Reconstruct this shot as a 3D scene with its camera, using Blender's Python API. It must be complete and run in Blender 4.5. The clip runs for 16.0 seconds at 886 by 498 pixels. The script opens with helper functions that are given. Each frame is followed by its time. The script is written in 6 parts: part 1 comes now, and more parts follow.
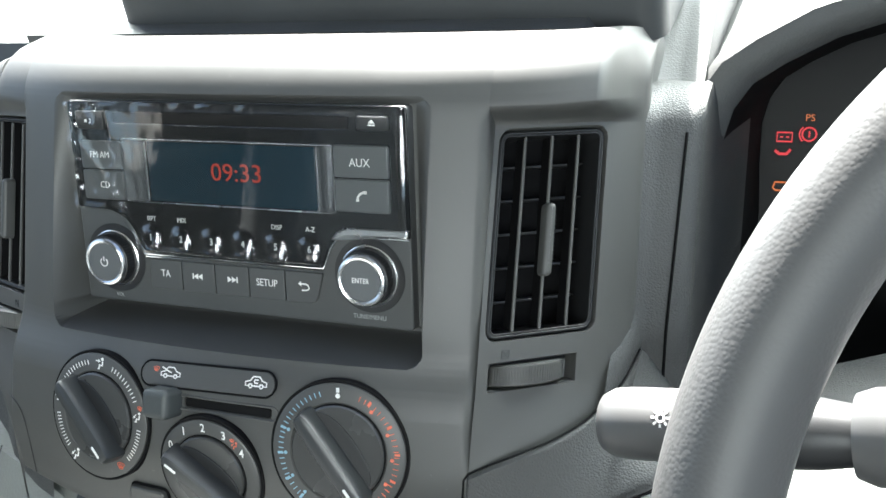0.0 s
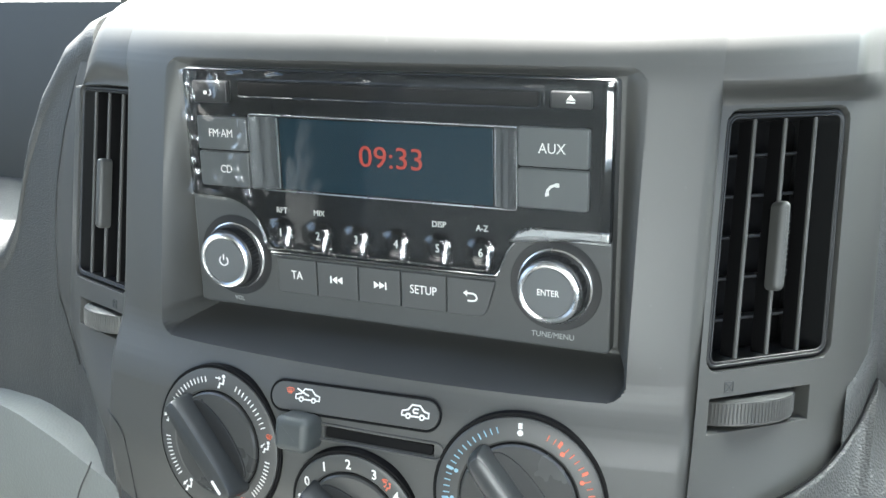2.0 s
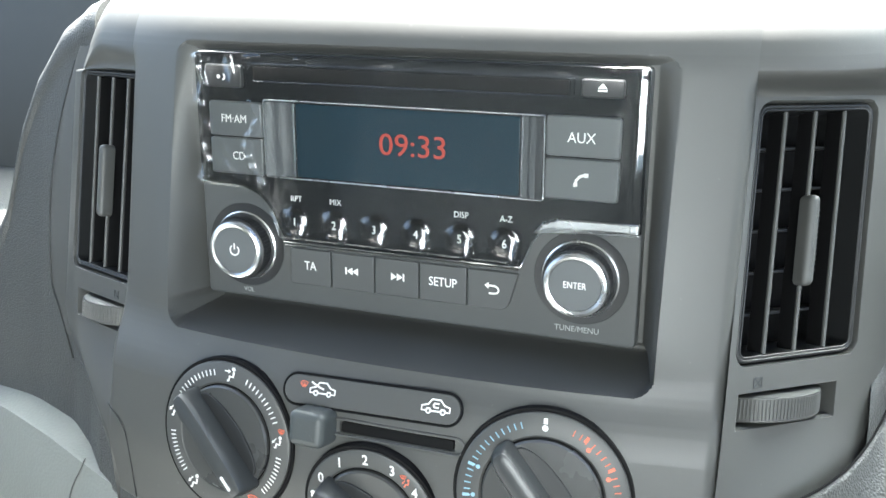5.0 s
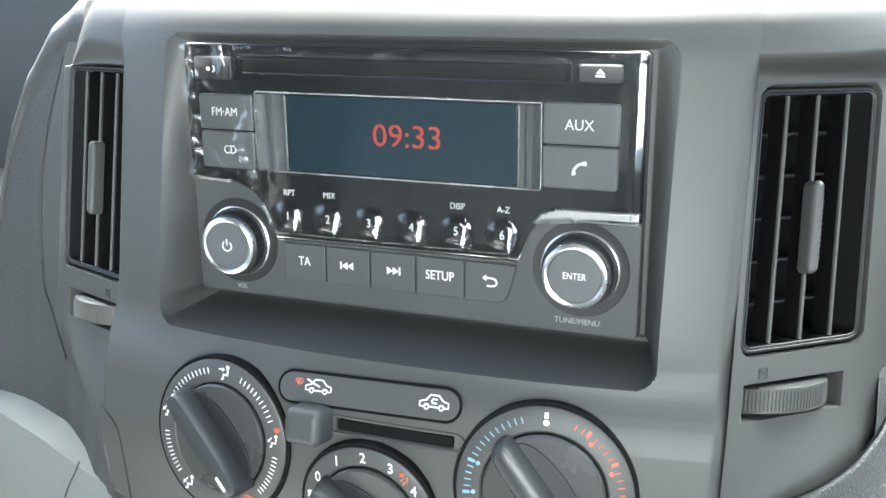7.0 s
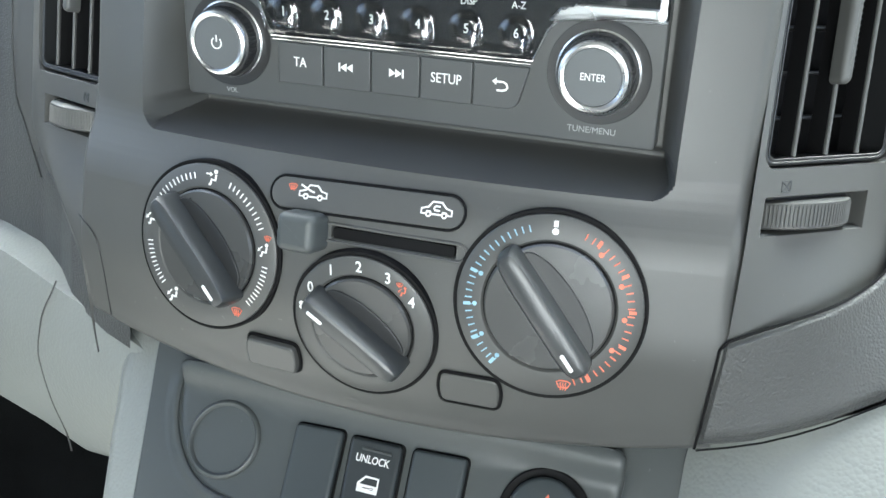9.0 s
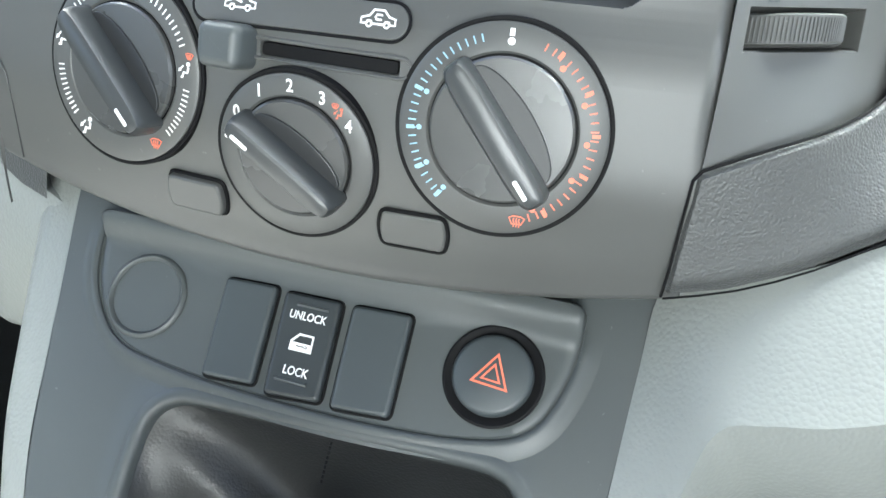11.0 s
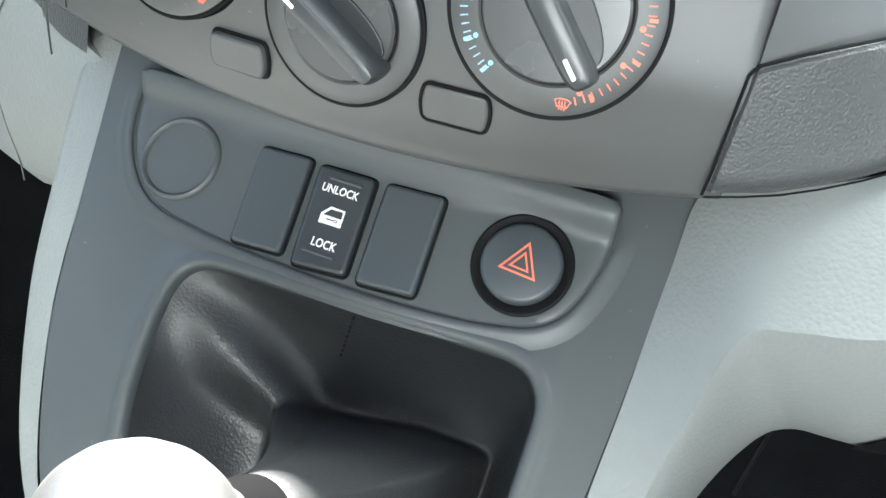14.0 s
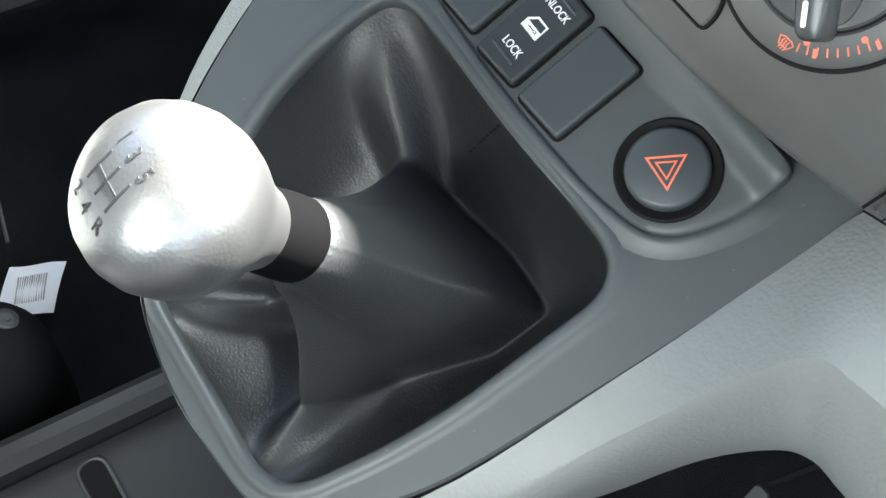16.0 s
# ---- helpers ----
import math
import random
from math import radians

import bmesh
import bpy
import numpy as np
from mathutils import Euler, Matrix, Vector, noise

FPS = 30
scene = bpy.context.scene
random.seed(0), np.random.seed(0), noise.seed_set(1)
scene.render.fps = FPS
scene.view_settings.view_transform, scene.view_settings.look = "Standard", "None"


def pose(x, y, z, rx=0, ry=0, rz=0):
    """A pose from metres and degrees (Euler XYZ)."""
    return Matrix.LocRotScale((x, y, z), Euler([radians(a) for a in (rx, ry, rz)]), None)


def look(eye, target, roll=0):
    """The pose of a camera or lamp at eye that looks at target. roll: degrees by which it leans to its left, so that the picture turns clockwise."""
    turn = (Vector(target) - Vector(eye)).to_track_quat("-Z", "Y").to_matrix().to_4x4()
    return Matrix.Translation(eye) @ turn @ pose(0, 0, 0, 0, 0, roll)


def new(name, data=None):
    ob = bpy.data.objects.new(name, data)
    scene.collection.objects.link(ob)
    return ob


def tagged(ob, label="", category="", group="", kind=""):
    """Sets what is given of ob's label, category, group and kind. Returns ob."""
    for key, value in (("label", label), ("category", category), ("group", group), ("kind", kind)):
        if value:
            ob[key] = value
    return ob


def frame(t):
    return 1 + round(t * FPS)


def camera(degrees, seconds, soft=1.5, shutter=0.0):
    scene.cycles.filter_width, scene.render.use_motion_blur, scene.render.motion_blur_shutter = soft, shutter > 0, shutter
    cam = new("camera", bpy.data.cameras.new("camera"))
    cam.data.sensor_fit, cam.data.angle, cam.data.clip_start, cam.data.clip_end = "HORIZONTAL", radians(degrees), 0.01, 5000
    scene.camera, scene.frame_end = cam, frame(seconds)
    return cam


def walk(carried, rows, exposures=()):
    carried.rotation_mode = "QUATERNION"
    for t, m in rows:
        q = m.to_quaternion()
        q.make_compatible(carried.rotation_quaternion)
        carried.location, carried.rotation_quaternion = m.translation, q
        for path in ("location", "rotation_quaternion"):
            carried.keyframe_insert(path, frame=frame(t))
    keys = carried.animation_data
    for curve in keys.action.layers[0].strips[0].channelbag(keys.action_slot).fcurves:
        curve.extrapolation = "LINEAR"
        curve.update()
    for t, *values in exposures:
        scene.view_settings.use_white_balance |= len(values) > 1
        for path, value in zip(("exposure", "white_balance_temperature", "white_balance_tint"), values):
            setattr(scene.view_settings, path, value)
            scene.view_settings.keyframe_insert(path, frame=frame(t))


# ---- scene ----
# The dash front's own frame leans 18 degrees forward from upright.
LEAN = Matrix.Translation((0, 0, 0.61)) @ pose(0, 0, 0, -18) @ Matrix.Translation((0, 0, -0.61))

cam = camera(49.00, 16.0)
PATH = [
    (0, look((0.2534, -0.3733, 0.7027), (-0.1062, 0.5260, 0.4535), -1.42)),
    (0.5, look((0.2149, -0.3493, 0.7025), (-0.1549, 0.5375, 0.4256), -1.90)),
    (1, look((0.1881, -0.3360, 0.7001), (-0.1895, 0.5515, 0.4358), -1.82)),
    (1.5, look((0.1727, -0.3273, 0.6955), (-0.2081, 0.5529, 0.4125), -0.59)),
    (2, look((0.1650, -0.3254, 0.6965), (-0.2163, 0.5565, 0.4191), -1.01)),
    (2.5, look((0.1593, -0.3317, 0.6945), (-0.2137, 0.5543, 0.4192), -0.41)),
    (3, look((0.1566, -0.3297, 0.6929), (-0.2096, 0.5575, 0.4124), -0.41)),
    (3.5, look((0.1521, -0.3275, 0.6956), (-0.2020, 0.5652, 0.4170), 0.32)),
    (4, look((0.1457, -0.3284, 0.6931), (-0.2049, 0.5671, 0.4191), 0.55)),
    (6.5, look((0.1423, -0.3234, 0.6856), (-0.2054, 0.5740, 0.4141), -0.38)),
    (7, look((0.1418, -0.3205, 0.6846), (-0.2069, 0.5761, 0.4117), -0.49)),
    (7.5, look((0.1396, -0.3225, 0.6852), (-0.2019, 0.5735, 0.4015), -0.22)),
    (8, look((0.1397, -0.3242, 0.6825), (-0.1953, 0.5749, 0.4006), 0.39)),
    (8.5, look((0.1325, -0.3197, 0.6674), (-0.1901, 0.5617, 0.3225), 1.01)),
    (8.7, look((0.1285, -0.3178, 0.6582), (-0.1889, 0.5559, 0.2895), 1.71)),
    (10.8, look((0.1376, -0.2971, 0.6123), (-0.1586, 0.5737, 0.2198), 3.02)),
    (11, look((0.1365, -0.2921, 0.5992), (-0.1488, 0.5689, 0.1781), 3.99)),
    (11.5, look((0.1268, -0.2835, 0.5765), (-0.1357, 0.5575, 0.1035), 4.26)),
    (12, look((0.1220, -0.2767, 0.5689), (-0.1372, 0.5619, 0.0899), 3.92)),
    (12.5, look((0.1189, -0.2756, 0.5659), (-0.1402, 0.5709, 0.1007), 4.02)),
    (13, look((0.1272, -0.2830, 0.5702), (-0.1327, 0.5679, 0.1137), 3.92)),
    (13.5, look((0.1406, -0.2897, 0.5785), (-0.1506, 0.5511, 0.1222), 2.37)),
    (14, look((0.1360, -0.2960, 0.5828), (-0.1543, 0.5283, 0.0966), 8.59)),
]
# the last stretch, over the gear lever, in the world's frame
PATH_END = [
    (14.5, look((0.1580, -0.2840, 0.6950), (-0.5160, 0.6830, -0.9210), 2.6)),
    (15, look((0.1690, -0.2730, 0.7010), (-0.5950, 0.4600, -0.9960), 4.8)),
    (15.3, look((0.1732, -0.2515, 0.7008), (-0.6315, 0.3040, -1.0439), 4.1)),
    (15.5, look((0.1745, -0.2440, 0.7000), (-0.6240, 0.3385, -1.0385), 3.9)),
    (15.8, look((0.1730, -0.2520, 0.6895), (-0.5680, 0.4295, -1.0385), 11.8)),
    (16, look((0.1605, -0.2615, 0.6870), (-0.5480, 0.4570, -1.0390), 16.2)),
]
walk(cam, [(t, LEAN @ m) for t, m in PATH] + PATH_END, [(0, 3.75), (0.5, 3.75), (1, 3.95), (2, 4.25), (6.5, 4.5), (8.3, 4.55), (8.7, 4.45), (10.8, 4.8), (13.2, 5.0), (14.3, 4.6), (16, 4.42)])

# ---------------------------------------------------------------- light
world = bpy.data.worlds.new("sky")
scene.world = world
world.use_nodes = True
_nt = world.node_tree
_sky = _nt.nodes.new("ShaderNodeTexSky")
_sky.sky_type = "NISHITA"
_sky.sun_disc = False
_sky.sun_elevation = radians(47)
_sky.sun_rotation = radians(-12)
_nt.links.new(_sky.outputs[0], _nt.nodes["Background"].inputs[0])
_nt.nodes["Background"].inputs[1].default_value = 0.03

sun = new("sun", bpy.data.lights.new("sun", "SUN"))
sun.data.energy = 5.0
sun.data.angle = radians(2.5)
sun.data.color = (1.0, 0.975, 0.93)
sun.matrix_basis = look((-0.5, 2.4, 2.62), (0, 0, 0))


def area_light(name, eye, target, wide, high, watts, colour):
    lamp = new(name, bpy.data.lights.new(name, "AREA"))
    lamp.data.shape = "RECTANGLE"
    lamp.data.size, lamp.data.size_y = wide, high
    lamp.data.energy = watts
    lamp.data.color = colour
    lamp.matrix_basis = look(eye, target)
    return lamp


# area lamps stand in for daylight through windscreen and unseen side windows
area_light("skylight_windscreen", (0.1, 0.45, 0.93), (0.1, -0.38, 0.40), 1.6, 0.52, 4.9, (0.92, 1.0, 0.945))
area_light("skylight_passenger_window", (-0.76, -0.20, 1.02), (0.0, -0.05, 0.5), 0.7, 0.50, 0.05, (0.88, 1.0, 0.96))
area_light("skylight_driver_window", (0.95, -0.55, 0.98), (0.1, -0.05, 0.60), 0.60, 0.45, 0.10, (0.95, 1.0, 0.95))
# unseen fill lamp, added to light the dash front from behind
area_light("rear_fill_light", (0.32, -1.15, 1.00), (0.05, 0.0, 0.60), 0.70, 0.44, 1.14, (0.94, 1.0, 0.97))

# ---------------------------------------------------------------- materials
def nodes_of(name):
    m = bpy.data.materials.new(name)
    m.use_nodes = True
    return m, m.node_tree, m.node_tree.nodes["Principled BSDF"]


def surface(name, colour, rough=0.5, metal=0.0, grain=1500.0, bump=0.15, depth=0.0002, stain=0.12, dust=0.0, spec=0.5, coat=0.0):
    """A moulded or painted surface: fine grain relief, two scales of tone and a little dust."""
    m, nt, b = nodes_of(name)
    N, L = nt.nodes, nt.links
    where = N.new("ShaderNodeTexCoord")
    fine, broad = N.new("ShaderNodeTexNoise"), N.new("ShaderNodeTexNoise")
    fine.inputs["Scale"].default_value, fine.inputs["Detail"].default_value = grain, 3
    broad.inputs["Scale"].default_value, broad.inputs["Detail"].default_value = 18, 5
    for tex in (fine, broad):
        L.new(where.outputs["Object"], tex.inputs["Vector"])
    tone = N.new("ShaderNodeMapRange")
    tone.inputs["From Min"].default_value, tone.inputs["From Max"].default_value = 0.3, 0.7
    tone.inputs["To Min"].default_value, tone.inputs["To Max"].default_value = 1 - stain, 1 + stain
    L.new(broad.outputs["Fac"], tone.inputs["Value"])
    tint = N.new("ShaderNodeMix")
    tint.data_type, tint.blend_type = "RGBA", "MULTIPLY"
    tint.inputs["Factor"].default_value = 1.0
    tint.inputs[6].default_value = (*colour, 1)
    L.new(tone.outputs["Result"], tint.inputs[7])
    last = tint.outputs[2]
    if dust:
        speck = N.new("ShaderNodeTexNoise")
        speck.inputs["Scale"].default_value, speck.inputs["Detail"].default_value = 420, 2
        L.new(where.outputs["Object"], speck.inputs["Vector"])
        cut = N.new("ShaderNodeMapRange")
        cut.inputs["From Min"].default_value, cut.inputs["From Max"].default_value = 0.74, 0.8
        L.new(speck.outputs["Fac"], cut.inputs["Value"])
        amount = N.new("ShaderNodeMath")
        amount.operation = "MULTIPLY"
        amount.inputs[1].default_value = dust
        L.new(cut.outputs["Result"], amount.inputs[0])
        mix = N.new("ShaderNodeMix")
        mix.data_type = "RGBA"
        mix.inputs[7].default_value = (0.45, 0.45, 0.43, 1)
        L.new(amount.outputs[0], mix.inputs["Factor"])
        L.new(last, mix.inputs[6])
        last = mix.outputs[2]
    L.new(last, b.inputs["Base Color"])
    vary = N.new("ShaderNodeMapRange")
    vary.inputs["To Min"].default_value, vary.inputs["To Max"].default_value = rough - 0.06, rough + 0.06
    L.new(broad.outputs["Fac"], vary.inputs["Value"])
    L.new(vary.outputs["Result"], b.inputs["Roughness"])
    b.inputs["Metallic"].default_value = metal
    b.inputs["Specular IOR Level"].default_value = spec
    b.inputs["Coat Weight"].default_value = coat
    if bump:
        relief = N.new("ShaderNodeBump")
        relief.inputs["Strength"].default_value, relief.inputs["Distance"].default_value = bump, depth
        L.new(fine.outputs["Fac"], relief.inputs["Height"])
        L.new(relief.outputs["Normal"], b.inputs["Normal"])
    return m


def leather_grain(name, colour, rough, scale, bump, depth, stain=0.1, spec=0.5):
    """Pebbled relief of cells with creases between them."""
    m = surface(name, colour, rough, grain=scale, bump=0, stain=stain, spec=spec)
    nt = m.node_tree
    N, L = nt.nodes, nt.links
    where = N.new("ShaderNodeTexCoord")
    warp = N.new("ShaderNodeTexNoise")
    warp.inputs["Scale"].default_value = scale * 0.6
    L.new(where.outputs["Object"], warp.inputs["Vector"])
    add = N.new("ShaderNodeMix")
    add.data_type, add.blend_type = "RGBA", "LINEAR_LIGHT"
    add.inputs["Factor"].default_value = 0.3 / scale
    L.new(where.outputs["Object"], add.inputs[6])
    L.new(warp.outputs["Color"], add.inputs[7])
    cells = N.new("ShaderNodeTexVoronoi")
    cells.inputs["Scale"].default_value = scale
    cells.feature = "SMOOTH_F1"
    cells.inputs["Smoothness"].default_value = 0.35
    L.new(add.outputs[2], cells.inputs["Vector"])
    relief = N.new("ShaderNodeBump")
    relief.inputs["Strength"].default_value, relief.inputs["Distance"].default_value = bump, depth
    relief.invert = True
    L.new(cells.outputs["Distance"], relief.inputs["Height"])
    L.new(relief.outputs["Normal"], nt.nodes["Principled BSDF"].inputs["Normal"])
    return m


def glow(name, colour, power):
    m, nt, b = nodes_of(name)
    b.inputs["Base Color"].default_value = (0.02, 0.004, 0.003, 1)
    b.inputs["Emission Color"].default_value = (*colour, 1)
    b.inputs["Emission Strength"].default_value = power
    return m


FASCIA = surface("fascia_plastic", (0.064, 0.065, 0.0625), 0.46, grain=2600, bump=0.12, stain=0.06, dust=0.10)
SWITCH = surface("switch_plastic", (0.038, 0.046, 0.049), 0.46, grain=2600, bump=0.12, stain=0.05, dust=0.06)
LOCK = surface("lock_switch_plastic", (0.024, 0.029, 0.031), 0.42, grain=2600, bump=0.12, stain=0.05)
CONSOLE = surface("console_plastic", (0.051, 0.0575, 0.058), 0.48, grain=2400, bump=0.14, stain=0.06, dust=0.12)
DIAL = surface("dial_plastic", (0.052, 0.053, 0.052), 0.28, grain=2600, bump=0.1, stain=0.06)
GRIP = surface("grip_plastic", (0.036, 0.039, 0.040), 0.36, grain=2600, bump=0.08, stain=0.06)
GREY_LOW = leather_grain("light_grey_trim", (0.185, 0.196, 0.187), 0.55, 620, 0.45, 0.0005, stain=0.05)
PAD = leather_grain("dash_pad", (0.075, 0.078, 0.078), 0.55, 900, 0.3, 0.0004, stain=0.08)
KNEE = leather_grain("knee_trim", (0.056, 0.058, 0.057), 0.5, 1050, 0.55, 0.00055, stain=0.06)
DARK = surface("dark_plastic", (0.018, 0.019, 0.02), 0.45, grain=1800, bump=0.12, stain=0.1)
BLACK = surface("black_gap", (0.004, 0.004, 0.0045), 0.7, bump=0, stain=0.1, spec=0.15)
GLOSS = surface("piano_black", (0.007, 0.008, 0.009), 0.10, grain=900, bump=0.02, stain=0.1, spec=0.35)
RADIO = surface("radio_plastic", (0.062, 0.065, 0.065), 0.42, grain=2800, bump=0.08, stain=0.06)
KEY = surface("radio_key", (0.10, 0.107, 0.110), 0.35, grain=2800, bump=0.06, stain=0.05)
CHROME = surface("chrome", (0.82, 0.83, 0.84), 0.12, metal=1.0, grain=600, bump=0.02, stain=0.03)
ALLOY = surface("satin_alloy", (0.30, 0.302, 0.300), 0.36, metal=0.95, grain=900, bump=0.25, depth=0.0004, stain=0.10)
SATIN_CHROME = surface("satin_chrome", (0.78, 0.79, 0.80), 0.27, metal=1.0, grain=900, bump=0.03, stain=0.03)
SATIN = surface("satin_grey", (0.22, 0.23, 0.235), 0.20, metal=0.85, grain=900, bump=0.03, stain=0.05)
WHITE = surface("white_print", (0.78, 0.78, 0.76), 0.5, bump=0, stain=0.04)
GREY_INK = surface("grey_print", (0.30, 0.31, 0.31), 0.5, bump=0, stain=0.04)
RED_INK = surface("red_print", (0.72, 0.16, 0.09), 0.5, bump=0, stain=0.05)
BLUE_INK = surface("blue_print", (0.24, 0.42, 0.53), 0.5, bump=0, stain=0.05)
LEATHER = leather_grain("boot_leather", (0.0165, 0.0174, 0.0178), 0.44, 900, 0.34, 0.00035, stain=0.15, spec=0.5)
RIM = leather_grain("wheel_rim_foam", (0.07, 0.07, 0.07), 0.5, 800, 0.2, 0.0004, stain=0.08)
CARPET = surface("carpet", (0.012, 0.013, 0.014), 0.95, grain=700, bump=0.8, depth=0.002, stain=0.25, spec=0.1)
LINING = surface("cab_lining", (0.10, 0.10, 0.097), 0.85, grain=500, bump=0.3, stain=0.1, spec=0.2)
RUBBER = surface("black_rubber", (0.0022, 0.0022, 0.0024), 0.9, bump=0, stain=0.1, spec=0.03)
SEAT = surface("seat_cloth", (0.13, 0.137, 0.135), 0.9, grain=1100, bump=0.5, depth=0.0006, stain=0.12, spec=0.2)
PAPER = surface("paper", (0.72, 0.76, 0.80), 0.6, bump=0, stain=0.05)
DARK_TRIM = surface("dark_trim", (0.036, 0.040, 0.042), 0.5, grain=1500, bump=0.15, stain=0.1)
STALK = surface("stalk_plastic", (0.07, 0.07, 0.07), 0.42, grain=2200, bump=0.1, stain=0.06)
SCREEN_DARK = surface("cluster_glass", (0.006, 0.0065, 0.007), 0.35, grain=800, bump=0.01, stain=0.15, spec=0.12)
CLOCK = glow("clock_segments", (1.0, 0.10, 0.055), 0.026)
LAMP_RED = glow("warning_red", (1.0, 0.04, 0.06), 0.06)
LAMP_AMBER = glow("warning_amber", (1.0, 0.25, 0.05), 0.05)

SCREEN, _t, _b = nodes_of("display_window")
_b.inputs["Base Color"].default_value = (0.006, 0.024, 0.036, 1)
_b.inputs["Roughness"].default_value = 0.12
_b.inputs["Specular IOR Level"].default_value = 0.3


def clear(name, gloss_rough, bump=0.0, scale=60.0, amount=1.0, haze=0.0):
    """A clear skin: see-through, with gloss at its surface."""
    m = bpy.data.materials.new(name)
    m.use_nodes = True
    nt = m.node_tree
    N, L = nt.nodes, nt.links
    N.remove(N["Principled BSDF"])
    mix, see, shine, rim = (N.new("ShaderNode" + k) for k in ("MixShader", "BsdfTransparent", "BsdfGlossy", "Fresnel"))
    rim.inputs["IOR"].default_value = 1.45
    see.inputs["Color"].default_value = (0.97, 0.98, 0.98, 1)
    shine.inputs["Roughness"].default_value = gloss_rough
    boost = N.new("ShaderNodeMath")
    boost.operation = "MULTIPLY"
    boost.inputs[1].default_value = amount
    L.new(rim.outputs[0], boost.inputs[0])
    L.new(boost.outputs[0], mix.inputs[0])
    L.new(see.outputs[0], mix.inputs[1])
    L.new(shine.outputs[0], mix.inputs[2])
    last = mix.outputs[0]
    if haze:
        veil, milky = N.new("ShaderNodeMixShader"), N.new("ShaderNodeBsdfDiffuse")
        milky.inputs["Color"].default_value = (0.8, 0.82, 0.83, 1)
        veil.inputs[0].default_value = haze
        L.new(last, veil.inputs[1])
        L.new(milky.outputs[0], veil.inputs[2])
        last = veil.outputs[0]
    L.new(last, N["Material Output"].inputs[0])
    if bump:
        where, tex, relief = N.new("ShaderNodeTexCoord"), N.new("ShaderNodeTexNoise"), N.new("ShaderNodeBump")
        tex.inputs["Scale"].default_value, tex.inputs["Detail"].default_value = scale, 2
        relief.inputs["Strength"].default_value, relief.inputs["Distance"].default_value = bump, 0.002
        L.new(where.outputs["Object"], tex.inputs["Vector"])
        L.new(tex.outputs["Fac"], relief.inputs["Height"])
        L.new(relief.outputs["Normal"], shine.inputs["Normal"])
    return m


FILM = clear("protective_film", 0.04, bump=0.02, scale=30, amount=2.6, haze=0.002)

# ---------------------------------------------------------------- building helpers
IDENT = Matrix.Identity(4)

def link_mesh(name, bm, mat, smooth=40):
    bmesh.ops.recalc_face_normals(bm, faces=bm.faces)
    for e in bm.edges:
        if len(e.link_faces) == 2 and e.calc_face_angle(0) > radians(smooth):
            e.smooth = False
    for f in bm.faces:
        f.smooth = True
    me = bpy.data.meshes.new(name)
    bm.to_mesh(me)
    bm.free()
    me.materials.append(mat)
    return new(name, me)


def part(name, bm, mat, parent, label="", smooth=40):
    ob = link_mesh(name, bm, mat, smooth)
    ob.parent = parent
    if parent.type == "EMPTY" and "origin" in parent:
        ob.matrix_basis = Matrix.Translation(-Vector(parent["origin"]))
    if label:
        ob["label"] = label
    return ob


def thing(name, label, category, origin=(0, 0, 0), base=LEAN, group="", kind=""):
    """An empty at the base of a thing; its parts are given in the dash front's frame."""
    ob = new(name)
    ob.empty_display_size = 0.02
    ob["origin"] = origin
    ob.matrix_basis = base @ Matrix.Translation(origin)
    return tagged(ob, label, category, group, kind)


def single(name, bm, mat, label, category, base=LEAN, group="", kind="", smooth=40):
    ob = link_mesh(name, bm, mat, smooth)
    ob.matrix_basis = base.copy()
    return tagged(ob, label, category, group, kind)


def axes(origin, right, up):
    """A frame on a surface: x to the right, y up along it, z out of it."""
    r = Vector(right).normalized()
    n = r.cross(Vector(up)).normalized()
    u = n.cross(r)
    m = Matrix((r, u, n)).transposed().to_4x4()
    m.translation = origin
    return m


def sheet(us, vs, fn, close_u=False):
    bm = bmesh.new()
    rows = [[bm.verts.new(fn(u, v)) for u in us] for v in vs]
    for a, b in zip(rows, rows[1:]):
        n = len(us)
        for i in range(n if close_u else n - 1):
            j = (i + 1) % n
            bm.faces.new((a[i], a[j], b[j], b[i]))
    return bm


def steps(a, b, n):
    return [a + (b - a) * i / n for i in range(n + 1)]


def rrect(w, h, r, n=6, cx=0.0, cy=0.0):
    pts = []
    for sx, sy, a0 in ((1, 1, 0), (-1, 1, 90), (-1, -1, 180), (1, -1, 270)):
        for i in range(n + 1):
            a = radians(a0 + 90 * i / n)
            pts.append((cx + sx * (w / 2 - r) + r * math.cos(a), cy + sy * (h / 2 - r) + r * math.sin(a)))
    return pts


def circle(r, n=48, cx=0.0, cy=0.0):
    return [(cx + r * math.cos(2 * math.pi * i / n), cy + r * math.sin(2 * math.pi * i / n)) for i in range(n)]


def rounded(points, r, n=5):
    """A closed outline with its corners rounded; points run anticlockwise. r: one radius or one each."""
    out = []
    k = len(points)
    rs = r if isinstance(r, (list, tuple)) else [r] * k
    for i in range(k):
        p, a, b = (Vector(points[j % k]) for j in (i, i - 1, i + 1))
        d1, d2 = (a - p), (b - p)
        cut = min(rs[i], d1.length * 0.48, d2.length * 0.48)
        q1, q2 = p + d1.normalized() * cut, p + d2.normalized() * cut
        for j in range(n + 1):
            t = j / n
            out.append(tuple(q1 * (1 - t) ** 2 + p * 2 * t * (1 - t) + q2 * t * t))
    return out


